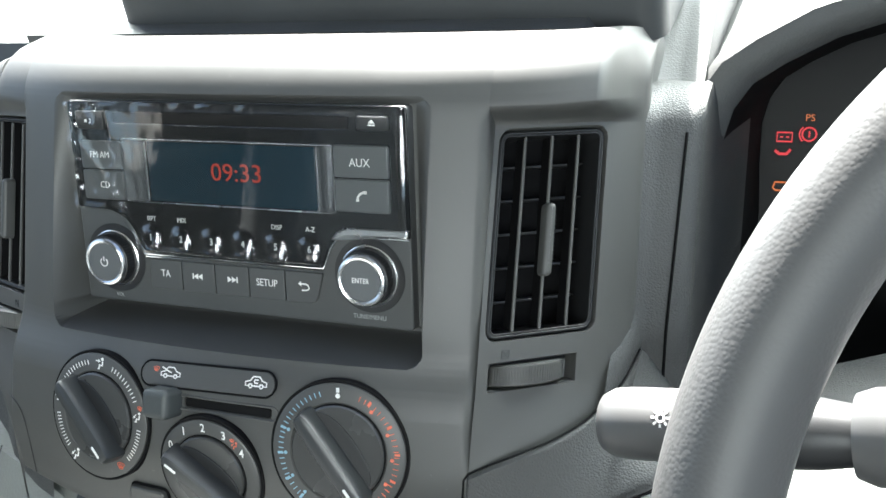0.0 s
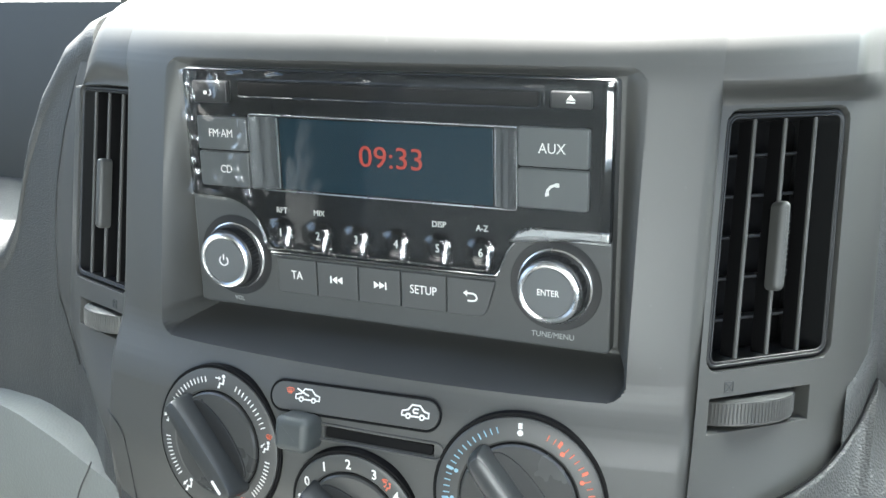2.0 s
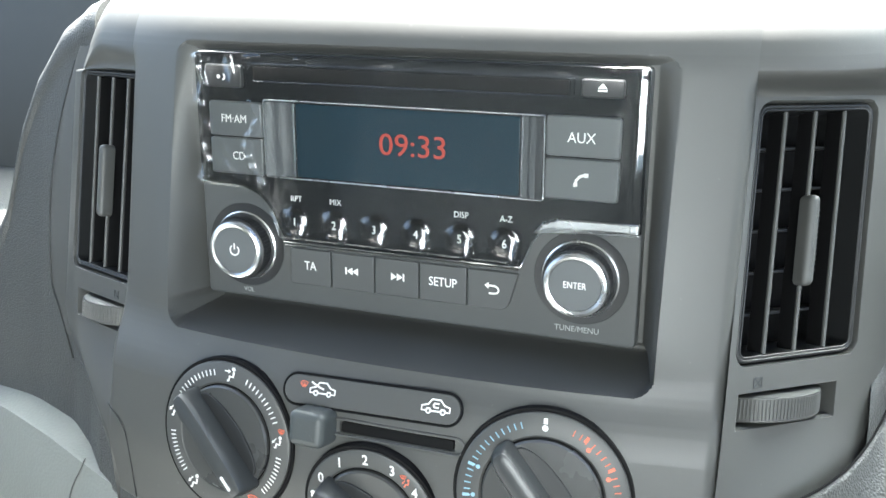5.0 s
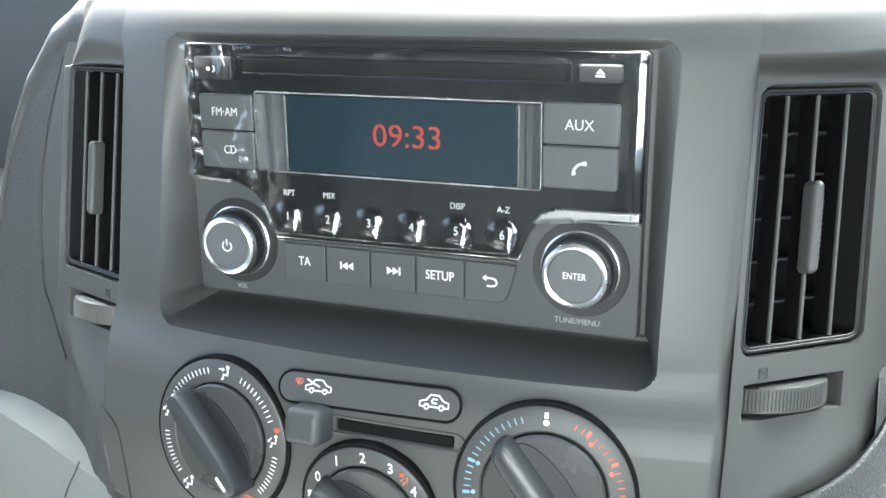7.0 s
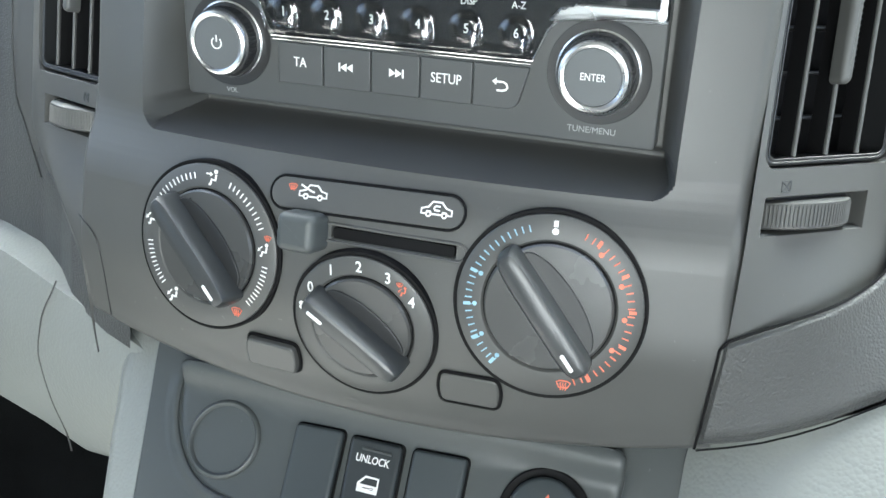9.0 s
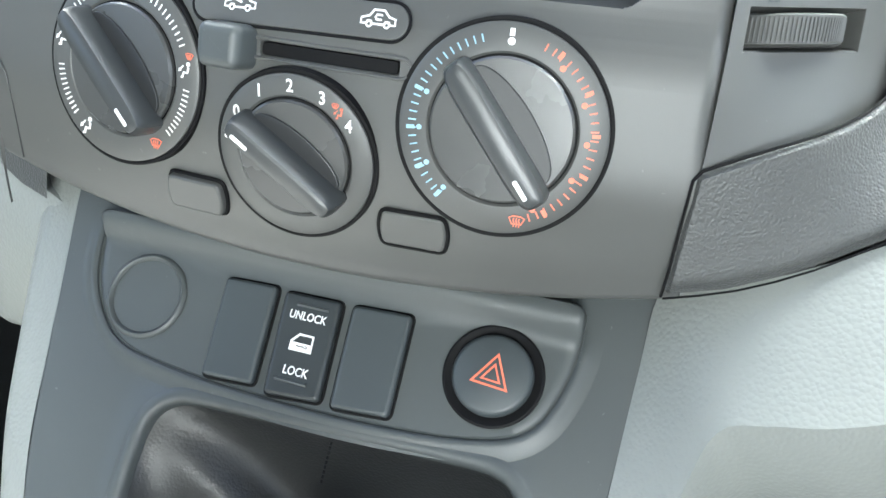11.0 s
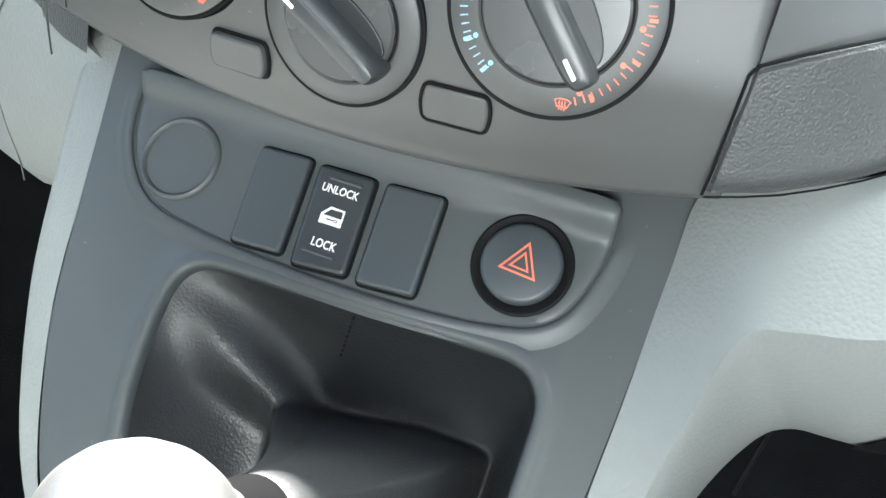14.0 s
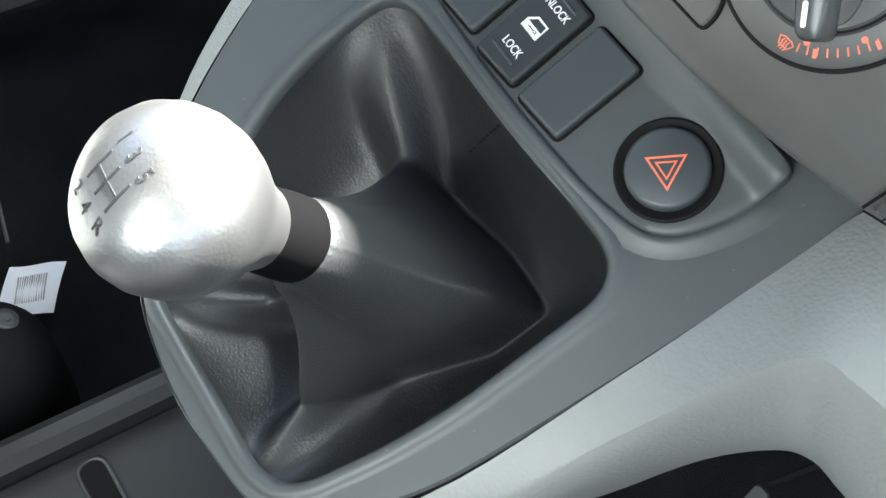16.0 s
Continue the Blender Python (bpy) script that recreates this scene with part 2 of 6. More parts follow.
def offset(outline, d):
    """The outline moved outwards by d."""
    k = len(outline)
    res = []
    for i in range(k):
        a, p, b = (Vector(outline[(i + j) % k]) for j in (-1, 0, 1))
        t1, t2 = (p - a), (b - p)
        t1 = t1.normalized() if t1.length > 1e-9 else t2.normalized()
        t2 = t2.normalized() if t2.length > 1e-9 else t1
        n = Vector((t1.y + t2.y, -t1.x - t2.x))
        if n.length < 1e-9:
            n = Vector((t1.y, -t1.x))
        n.normalize()
        c = max(0.5, n.dot(Vector((t1.y, -t1.x))))
        res.append(tuple(p + n * (d / c)))
    return res


def slab(bm, m, outline, low, high, bevel=0.0005, cap=True, seg=3, fit=None):
    """A plate with the outline, from low to high along the frame's normal, its upper edge rounded. fit(x, y): height of what lies below."""
    levels = [(0.0, low)]
    for i in range(seg + 1):
        a = radians(90 * i / seg)
        levels.append((-bevel * (1 - math.cos(a)), high - bevel * (1 - math.sin(a))))
    rings = []
    for d, z in levels:
        o = offset(outline, d) if d else outline
        rings.append([bm.verts.new(m @ Vector((x, y, z + (fit(x, y) if fit else 0)))) for x, y in o])
    for a, b in zip(rings, rings[1:]):
        for i in range(len(a)):
            j = (i + 1) % len(a)
            bm.faces.new((a[i], a[j], b[j], b[i]))
    if cap:
        bm.faces.new([bm.verts.new(v.co) for v in rings[-1]])
    return bm


def ring(bm, m, outer, inner, low, high, bevel=0.0004):
    """A flat frame between two outlines of as many points."""
    loops = [(outer, low), (outer, high - bevel), (offset(outer, -bevel), high), (offset(inner, bevel), high), (inner, high - bevel), (inner, low)]
    rings = [[bm.verts.new(m @ Vector((x, y, z))) for x, y in o] for o, z in loops]
    for a, b in zip(rings, rings[1:]):
        for i in range(len(a)):
            j = (i + 1) % len(a)
            bm.faces.new((a[i], a[j], b[j], b[i]))
    return bm


def tube(bm, pts, r, closed=False, n=8, flat=1.0, taper=None):
    pts = [Vector(p) for p in pts]
    k = len(pts)
    loops = []
    side = None
    for i, p in enumerate(pts):
        a = pts[i - 1] if closed or i else pts[i]
        b = pts[(i + 1) % k] if closed or i < k - 1 else pts[i]
        t = (b - a).normalized()
        if side is None:
            side = t.orthogonal().normalized()
        side = (side - t * side.dot(t)).normalized()
        up = t.cross(side)
        rr = r * (taper(i / max(1, k - 1)) if taper else 1)
        loops.append([bm.verts.new(p + side * rr * math.cos(2 * math.pi * j / n) + up * rr * flat * math.sin(2 * math.pi * j / n)) for j in range(n)])
    pairs = list(zip(loops, loops[1:])) + ([(loops[-1], loops[0])] if closed else [])
    for a, b in pairs:
        for j in range(n):
            bm.faces.new((a[j], a[(j + 1) % n], b[(j + 1) % n], b[j]))
    if not closed:
        bm.faces.new(loops[0])
        bm.faces.new(loops[-1])
    return bm


def lathe(bm, m, profile, n=48):
    """Turns (radius, height) pairs round the frame's normal."""
    rings = []
    for r, z in profile:
        if r < 1e-6:
            rings.append([bm.verts.new(m @ Vector((0, 0, z)))])
        else:
            rings.append([bm.verts.new(m @ Vector((r * math.cos(2 * math.pi * i / n), r * math.sin(2 * math.pi * i / n), z))) for i in range(n)])
    for a, b in zip(rings, rings[1:]):
        for i in range(n):
            j = (i + 1) % n
            if len(a) == 1 and len(b) == 1:
                continue
            if len(a) == 1:
                bm.faces.new((a[0], b[j], b[i]))
            elif len(b) == 1:
                bm.faces.new((a[i], a[j], b[0]))
            else:
                bm.faces.new((a[i], a[j], b[j], b[i]))
    return bm


def poly(bm, m, pts, z=0.0, thick=0.00012):
    """A small flat printed shape, a hair thick."""
    top = [bm.verts.new(m @ Vector((x, y, z + thick))) for x, y in pts]
    low = [bm.verts.new(m @ Vector((x, y, z - thick))) for x, y in pts]
    bm.faces.new(top)
    for i in range(len(pts)):
        j = (i + 1) % len(pts)
        bm.faces.new((low[i], low[j], top[j], top[i]))
    return bm


def stroke(bm, m, pts, w, z=0.0, closed=False):
    """A printed line of width w along points, as short plates with mitred joints."""
    k = len(pts)
    lefts, rights = [], []
    for i in range(k):
        a = Vector(pts[i - 1] if closed or i else pts[i])
        b = Vector(pts[(i + 1) % k] if closed or i < k - 1 else pts[i])
        t = (b - a)
        t = t.normalized() if t.length > 1e-9 else Vector((1, 0))
        n = Vector((-t.y, t.x)) * (w / 2)
        p = Vector(pts[i])
        lefts.append(p + n)
        rights.append(p - n)
    for i in range(k if closed else k - 1):
        j = (i + 1) % k
        poly(bm, m, [tuple(lefts[i]), tuple(rights[i]), tuple(rights[j]), tuple(lefts[j])], z)
    return bm


def lettering(bm, m, text, size, z=0.0, wide=1.0, align="CENTER", bold=0.0):
    """Adds text in the built-in font, laid in the frame, its middle at the origin."""
    cu = bpy.data.curves.new("lettering", "FONT")
    cu.body, cu.size, cu.align_x, cu.align_y = text, size, align, "CENTER"
    cu.offset, cu.extrude, cu.resolution_u = bold, 0.00008, 3
    ob = bpy.data.objects.new("lettering", cu)
    scene.collection.objects.link(ob)
    bpy.context.view_layer.update()
    me = bpy.data.meshes.new_from_object(ob.evaluated_get(bpy.context.evaluated_depsgraph_get()))
    me.transform(m @ Matrix.Translation((0, 0, z + 0.0001)) @ Matrix.Diagonal((wide, 1, 1, 1)))
    bm.from_mesh(me)
    bpy.data.objects.remove(ob)
    bpy.data.meshes.remove(me)
    return bm


def smoothstep(a, b, x):
    t = min(1.0, max(0.0, (x - a) / (b - a)))
    return t * t * (3 - 2 * t)

# ---------------------------------------------------------------- dash front: centre stack
def fascia_y(x, z):
    """Depth of the centre stack's front, in the dash front's frame."""
    zs = (0.44, 0.47, 0.50, 0.535, 0.55, 0.652, 0.664, 0.70)
    ys = (-0.0235, -0.0328, -0.036, -0.031, -0.0215, -0.0030, -0.0006, 0.020)
    bow = 0.8 * x * x
    flat = 0.01195 * (x / 0.1222) ** 4
    k = smoothstep(0.54, 0.57, z)
    return float(np.interp(z, zs, ys)) + bow + (flat - bow) * k


def soft_y(x, z):
    return sum(fascia_y(x, z + d) for d in (-0.006, -0.003, 0, 0.003, 0.006)) / 5


def fascia_bottom(x):
    return 0.4566 + 0.85 * x * x


HOLE = (-0.101, 0.099, 0.5490, 0.6636)


def ramp(a, b, v):
    t = min(1.0, max(0.0, (v - a) / (b - a)))
    return t + 0.12 * math.sin(2 * math.pi * t) / -math.pi * 0.6


def around(c, w, n):
    return [c + w * (i / n) for i in range(-n, n + 1)]


def merged(values, gap):
    out = []
    for v in sorted(values):
        if not out or v - out[-1] > gap:
            out.append(v)
    return out


SLOT = (-0.0125, 0.0325, 0.5245, 0.5282)


VENT_W, VENT_H = 0.052, 0.0905
CHEEK_FROM = -0.0292
KNEE_TOP = ((0.1212, 0.1334, 0.1418, 0.1536, 0.1638, 0.171, 0.1755, 0.1785, 0.1805, 0.197, 0.206, 0.22, 0.30, 0.42), (0.5075, 0.5134, 0.5167, 0.5204, 0.5240, 0.5285, 0.5335, 0.540, 0.545, 0.522, 0.521, 0.525, 0.545, 0.562))
KNEE_BACK = ((0.10, 0.1212, 0.1334, 0.1418, 0.1536, 0.1638, 0.171, 0.1755, 0.1785, 0.1805, 0.22, 0.30, 0.42), (-0.030, -0.0256, -0.0217, -0.0182, -0.0090, 0.0050, 0.0200, 0.0330, 0.0435, 0.0510, 0.064, 0.090, 0.146))
KNEE_LOW = ((0.1172, 0.1348, 0.1537, 0.178, 0.22, 0.30, 0.42), (0.4680, 0.4715, 0.4785, 0.4920, 0.512, 0.532, 0.550))


def skewed(origin, right, up):
    """Like axes(), but keeps both given directions."""
    r, u = Vector(right).normalized(), Vector(up).normalized()
    n = r.cross(u).normalized()
    if n.y > 0:
        n = -n
    m = Matrix((r, u, n)).transposed().to_4x4()
    m.translation = origin
    return m


VENTS = {1: skewed((0.1435, 0.026, 0.6035), (0.74, 0.67, -0.03), (-0.015, 0.31, 0.95)),
         -1: skewed((-0.1515, 0.0135, 0.6035), (-0.93, 0.37, -0.03), (0.0, 0.20, 0.98))}
RIDGES = {1: 0.1222, -1: -0.1300}


def beyond(side, x, z):
    """The stack's outer skin, carried on past the ridge."""
    d = abs(x) - abs(RIDGES[side])
    if side > 0 and z < 0.58:
        return soft_y(RIDGES[side], z) + float(np.interp(x, *KNEE_BACK)) - float(np.interp(RIDGES[side], *KNEE_BACK))
    return soft_y(RIDGES[side], z) + 0.2 * d + (7.0 if side > 0 else 5.0) * d * d


def cheek(side, a, zz):
    """A point of the slanted cheek beside the stack; the vent and its thumbwheel sit in pockets of it."""
    m = VENTS[side]
    end = 0.047 if side > 0 else 0.034
    b = (zz - 0.6035) / 0.96
    r = 0.005
    inside = min(VENT_W / 2 - abs(a), VENT_H / 2 - abs(b))
    qx, qy = abs(a) - (VENT_W / 2 - r), abs(b) - (VENT_H / 2 - r)
    if qx > 0 and qy > 0:
        inside = r - math.hypot(qx, qy)
    h = -0.030 * smoothstep(-0.0006, 0.0008, inside)
    w = min(0.0205 - abs(a + 0.003), 0.0056 - abs(b + 0.061))
    h -= 0.008 * smoothstep(-0.0006, 0.0006, w)
    blend = max(smoothstep(0.0472, 0.0585, b), smoothstep(0.066, 0.112, -b)) * (1 - smoothstep(end - 0.018, end, a))
    flat = min(a, end)
    q = m @ Vector((flat, b, h - (4.5 if side > 0 else 6.0) * max(0.0, flat - 0.012) ** 2))
    if blend:
        q.x += (RIDGES[side] - (m @ Vector((CHEEK_FROM, b, 0))).x) * blend * (end - flat) / (end - CHEEK_FROM)
        q.z += (zz - q.z) * blend
        q.y += (beyond(side, q.x, zz) - q.y) * blend
    if a > end:
        turn = min(a - end, 0.122 - end) / (0.122 - end) * radians(80 if side > 0 else 64)
        ex, en = m.to_3x3() @ Vector((1, 0, 0)), m.to_3x3() @ Vector((0, 0, 1))
        a0 = radians(15)
        bend = 0.012 if side > 0 else 0.022
        q += ex * bend * (math.sin(a0 + turn) - math.sin(a0)) + en * bend * (math.cos(a0 + turn) - math.cos(a0))
        if a > 0.1221:
            q += Vector((0.014 * side, 0.10, 0)) if side > 0 else Vector((-0.035, 0.09, 0))
    return q


def build_fascia():
    xs = merged(steps(RIDGES[-1], RIDGES[1], 62) + around(HOLE[0] + 0.002, 0.006, 12) + around(-0.090, 0.004, 6) + around(HOLE[1] - 0.002, 0.006, 12) + around(0.090, 0.004, 6)
                + around(SLOT[0], 0.001, 4) + around(SLOT[1], 0.001, 4) + around(RIDGES[1] - 0.003, 0.003, 8)[:-1] + around(0.003 + RIDGES[-1], 0.003, 8)[1:], 0.00022)
    xs[0], xs[-1] = RIDGES[-1], RIDGES[1]
    zs = merged(steps(0.4545, 0.6645, 60) + around(HOLE[2] + 0.002, 0.006, 14) + around(0.560, 0.003, 5) + around(HOLE[3] - 0.001, 0.0035, 14)
                + around(SLOT[2], 0.001, 4) + around(SLOT[3], 0.001, 4) + [0.6035 + 0.96 * b for c in (-VENT_H / 2, VENT_H / 2, -0.0665, -0.0555, 0.0522) for b in around(c, 0.0022, 5)], 0.00022)
    ws = merged(steps(CHEEK_FROM, 0.034, 22) + around(-VENT_W / 2, 0.002, 5) + around(VENT_W / 2, 0.002, 5) + around(-0.0235, 0.001, 3) + around(0.0175, 0.001, 3) + steps(0.034, 0.122, 14) + [0.123], 0.0003)

    def front(x, zz):
        z = zz
        if zz < 0.5:
            z = 0.5 - (0.5 - zz) * (0.5 - fascia_bottom(x)) / (0.5 - 0.4545)
        y = soft_y(x, z)
        r = 0.008
        fx = ramp(HOLE[0], -0.0912, x) * ramp(-HOLE[1], -0.0912, -x)
        fz = ramp(HOLE[2], 0.5545, z) * ramp(-HOLE[3], -0.6602, -z)
        f = min(fx, fz)
        for cx, sx in ((HOLE[0] + r, -1), (HOLE[1] - r, 1)):
            for cz, sz in ((HOLE[2] + r, -1), (HOLE[3] - r, 1)):
                if (x - cx) * sx > 0 and (z - cz) * sz > 0 and math.hypot(x - cx, z - cz) > r:
                    f = 0.0
        if f > 0:
            y = y * (1 - f) + (0.006 + 0.010 * (1 - smoothstep(0.556, 0.561, z))) * f
        s = smoothstep(SLOT[0] - 0.0004, SLOT[0] + 0.0004, x) * smoothstep(-SLOT[1] - 0.0004, -SLOT[1] + 0.0004, -x) * smoothstep(SLOT[2] - 0.0004, SLOT[2] + 0.0004, z) * smoothstep(-SLOT[3] - 0.0004, -SLOT[3] + 0.0004, -z)
        y += 0.006 * s
        # the outer rim turns back over a small radius
        e = min(RIDGES[1] - x, x - RIDGES[-1])
        if e < 0.004:
            b = (zz - 0.6035) / 0.96
            keep = 1 - max(smoothstep(0.0472, 0.0585, b), smoothstep(0.066, 0.112, -b))
            y += keep * (0.004 - math.sqrt(max(0.0, 0.004 ** 2 - (0.004 - e) ** 2)))
        return Vector((x, y, z))

    def at(u, zz):
        kind, v = u
        if kind == 0:
            return front(v, zz)
        p = cheek(kind, v, zz)
        low = front(RIDGES[kind], zz)
        p.z += (low.z - zz) * (1 - smoothstep(-0.03, 0.05, v))
        p.z -= (0.021 if kind < 0 else -0.001) * (smoothstep(-0.004, 0.036, v) + 0.9 * smoothstep(0.034, 0.122, v)) * smoothstep(0.644, 0.6645, zz)
        if kind < 0:
            keep = 0.02 + 0.98 * smoothstep(0.490, 0.541, zz)
            p.x, p.y = low.x + (p.x - low.x) * keep, low.y + (p.y - low.y) * keep
        if kind > 0 and p.x > 0.126 and p.z < float(np.interp(p.x, *KNEE_TOP)) - 0.007:
            p.y += 0.012
        return p

    cols = [(-1, a) for a in reversed(ws)] + [(0, x) for x in xs] + [(1, a) for a in ws]
    bm = sheet(cols, zs, at)
    bm.verts.ensure_lookup_table()
    n = len(cols)
    first, last = bm.verts[:n], bm.verts[-n:]

    def extrude(row, moves):
        for dy, dz in moves:
            nxt = [bm.verts.new((v.co.x, v.co.y + dy, v.co.z + dz)) for v in row]
            for i in range(len(row) - 1):
                bm.faces.new((row[i], row[i + 1], nxt[i + 1], nxt[i]))
            row = nxt
        return row

    mid = [v for v, c in zip(first, cols) if c[0] == 0]
    turn = [radians(110 * i / 9) for i in range(10)]
    under = [(0.0046 * (math.cos(a) - math.cos(b)), -0.0046 * (math.sin(b) - math.sin(a))) for a, b in zip(turn, turn[1:])]
    extrude(mid, under + [(0.012, 0.002), (0.03, 0.006)])
    # roll over the top into the pad
    moves = []
    a0, a1, r = 22, 74, 0.030
    prev = (math.sin(radians(a0)), math.cos(radians(a0)))
    for i in range(1, 13):
        a = radians(a0 + (a1 - a0) * i / 12)
        here = (math.sin(a), math.cos(a))
        moves.append(((prev[1] - here[1]) * r, (here[0] - prev[0]) * r))
        prev = here
    moves += [(0.016, 0.0045), (0.050, -0.002)]
    extrude(last, moves)
    return bm


stack = thing("centre_stack", "dark grey moulded plastic centre stack of a van dashboard", "dashboard panel", kind="structure")
part("front_panel", build_fascia(), FASCIA, stack)


# ---------------------------------------------------------------- lower console
CON = axes((0, -0.024, 0.43), (1, 0, 0), (0, 0.85, 1.0))


def con_b(z):
    return (z - 0.43) / 0.7619


def con_pts(pairs):
    return [(x, con_b(z)) for x, z in pairs]


CONSOLE_EDGE = rounded(con_pts([(0.1165, 0.478), (-0.114, 0.478), (-0.1080, 0.450)]) + [(-0.0875, -0.076), (-0.0660, -0.127), (-0.0360, -0.163), (-0.0110, -0.1830), (0.0300, -0.1885), (0.0860, -0.1800), (0.1075, -0.1320), (0.1125, -0.060)], [0.004, 0.004, 0.01, 0.02, 0.03, 0.03, 0.02, 0.03, 0.02, 0.03, 0.02])
BOOT_EDGE = rounded([(0.0885, -0.0335), (-0.0470, -0.0390), (-0.0475, -0.0880), (-0.0130, -0.1770), (0.0800, -0.1730), (0.0905, -0.1150)], [0.018, 0.016, 0.03, 0.012, 0.018, 0.05], 6)


def resample(outline, n):
    pts = [Vector(p) for p in outline]
    pts.append(pts[0])
    total = sum((b - a).length for a, b in zip(pts, pts[1:]))
    out, acc, i = [], 0.0, 0
    for k in range(n):
        want = total * k / n
        while acc + (pts[i + 1] - pts[i]).length < want:
            acc += (pts[i + 1] - pts[i]).length
            i += 1
        seg = pts[i + 1] - pts[i]
        out.append(tuple(pts[i] + seg * ((want - acc) / max(seg.length, 1e-9))))
    return out


def started(outline, angle, centre):
    """The outline turned so that it begins nearest the given direction from the centre."""
    d = Vector((math.cos(radians(angle)), math.sin(radians(angle))))
    k = max(range(len(outline)), key=lambda i: (Vector(outline[i]) - Vector(centre)).normalized().dot(d))
    return outline[k:] + outline[:k]


def build_console():
    n = 160
    mid = (0.022, con_b(0.35))
    outer = started(resample(CONSOLE_EDGE, n), 90, mid)
    inner = started(resample(BOOT_EDGE, n), 90, mid)
    loops = []
    for k in range(9):
        t = k / 8
        loops.append(([tuple(Vector(a).lerp(Vector(b), t)) for a, b in zip(outer, offset(inner, 0.0065))], 0.0))
    for d, h in ((0.0055, 0.0007), (0.0042, 0.0013), (0.0025, 0.0014), (0.0012, 0.0008), (0.0004, -0.0006), (0.0, -0.003), (-0.0004, -0.012)):
        loops.append((offset(inner, d), h))
    loops.insert(0, (offset(outer, 0.0012), -0.0012))
    loops.insert(0, (offset(outer, 0.0015), -0.012))
    bm = bmesh.new()
    rings = [[bm.verts.new(CON @ Vector((x, y, h))) for x, y in o] for o, h in loops]
    for a, b in zip(rings, rings[1:]):
        for i in range(n):
            j = (i + 1) % n
            bm.faces.new((a[i], a[j], b[j], b[i]))
    return bm


console = thing("gear_console", "dark grey plastic lower console sloping down to the gear lever", "console", (0.02, -0.10, 0.34), kind="structure")
part("console_panel", build_console(), CONSOLE, console)


# ---------------------------------------------------------------- light grey lower trims


# upper edge of the driver's light trim: below the knee panel, then down the console; and its lip over the footwell
TRIM_TOP = [(0.42, 0.150, 0.548), (0.30, 0.060, 0.530), (0.22, 0.016, 0.510), (0.178, -0.004, 0.490), (0.150, -0.009, 0.4755), (0.130, -0.006, 0.4680), (0.1158, -0.003, 0.459), (0.1142, -0.020, 0.435), (0.1132, -0.059, 0.39), (0.1085, -0.108, 0.332), (0.084, -0.148, 0.285), (0.074, -0.186, 0.24)]
TRIM_LIP = [(0.42, 0.060, 0.475), (0.30, -0.020, 0.448), (0.235, -0.050, 0.426), (0.205, -0.060, 0.421), (0.185, -0.064, 0.418), (0.170, -0.065, 0.415), (0.158, -0.066, 0.411), (0.149, -0.067, 0.400), (0.138, -0.072, 0.372), (0.127, -0.090, 0.331), (0.108, -0.118, 0.288), (0.092, -0.150, 0.24)]


def along(points, t):
    """A point of a smooth line through the points, t from 0 to 1."""
    k = len(points) - 1
    i = min(int(t * k), k - 1)
    u = t * k - i
    p = [Vector(points[min(k, max(0, i + j))]) for j in (-1, 0, 1, 2)]
    return 0.5 * ((2 * p[1]) + (p[2] - p[0]) * u + (2 * p[0] - 5 * p[1] + 4 * p[2] - p[3]) * u * u + (3 * p[1] - p[0] - 3 * p[2] + p[3]) * u ** 3)


def build_grey_right(pocket_shade=False):
    """Runs from the console's edge and the knee panel to a lip that rolls under over the driver's feet."""
    out = Vector((0.30, -0.55, 0.78)).normalized()

    def at(s, t):
        a, d = along(TRIM_TOP, t), along(TRIM_LIP, t)
        w = (d - a).length
        across = d - a
        d = d + Vector((0.006, 0.054, -0.016 - 0.008 * smoothstep(0.135, 0.185, d.x)))
        crest = a + across * 0.56 + out * 0.08 * w
        brow = Vector((crest.x * 0.4 + d.x * 0.6, crest.y + 0.006, d.z + 0.016))
        if s <= 0.42:
            u = s / 0.42
            mid = a + across * 0.28 + out * 0.07 * w
            return a * (1 - u) ** 2 + mid * 2 * u * (1 - u) + crest * u * u
        if s <= 1:
            # the face under the crest curves in towards the lip
            u = (s - 0.42) / 0.58
            return crest * (1 - u) ** 2 + brow * 2 * u * (1 - u) + d * u * u
        k = s - 1
        return d + Vector((0.002, 0.040, 0.004)) * k + Vector((0, 0, 0.012)) * k * k

    # a black sheet just off the trim paints the shade inside an opening
    if pocket_shade:
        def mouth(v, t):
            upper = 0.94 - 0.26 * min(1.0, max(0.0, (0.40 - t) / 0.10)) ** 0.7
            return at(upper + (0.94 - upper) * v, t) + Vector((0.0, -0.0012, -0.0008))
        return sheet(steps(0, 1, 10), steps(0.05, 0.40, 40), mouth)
    return sheet(steps(0, 0.42, 12) + steps(0.42, 1, 20)[1:] + steps(1, 2, 8)[1:], steps(0, 1, 70), at)


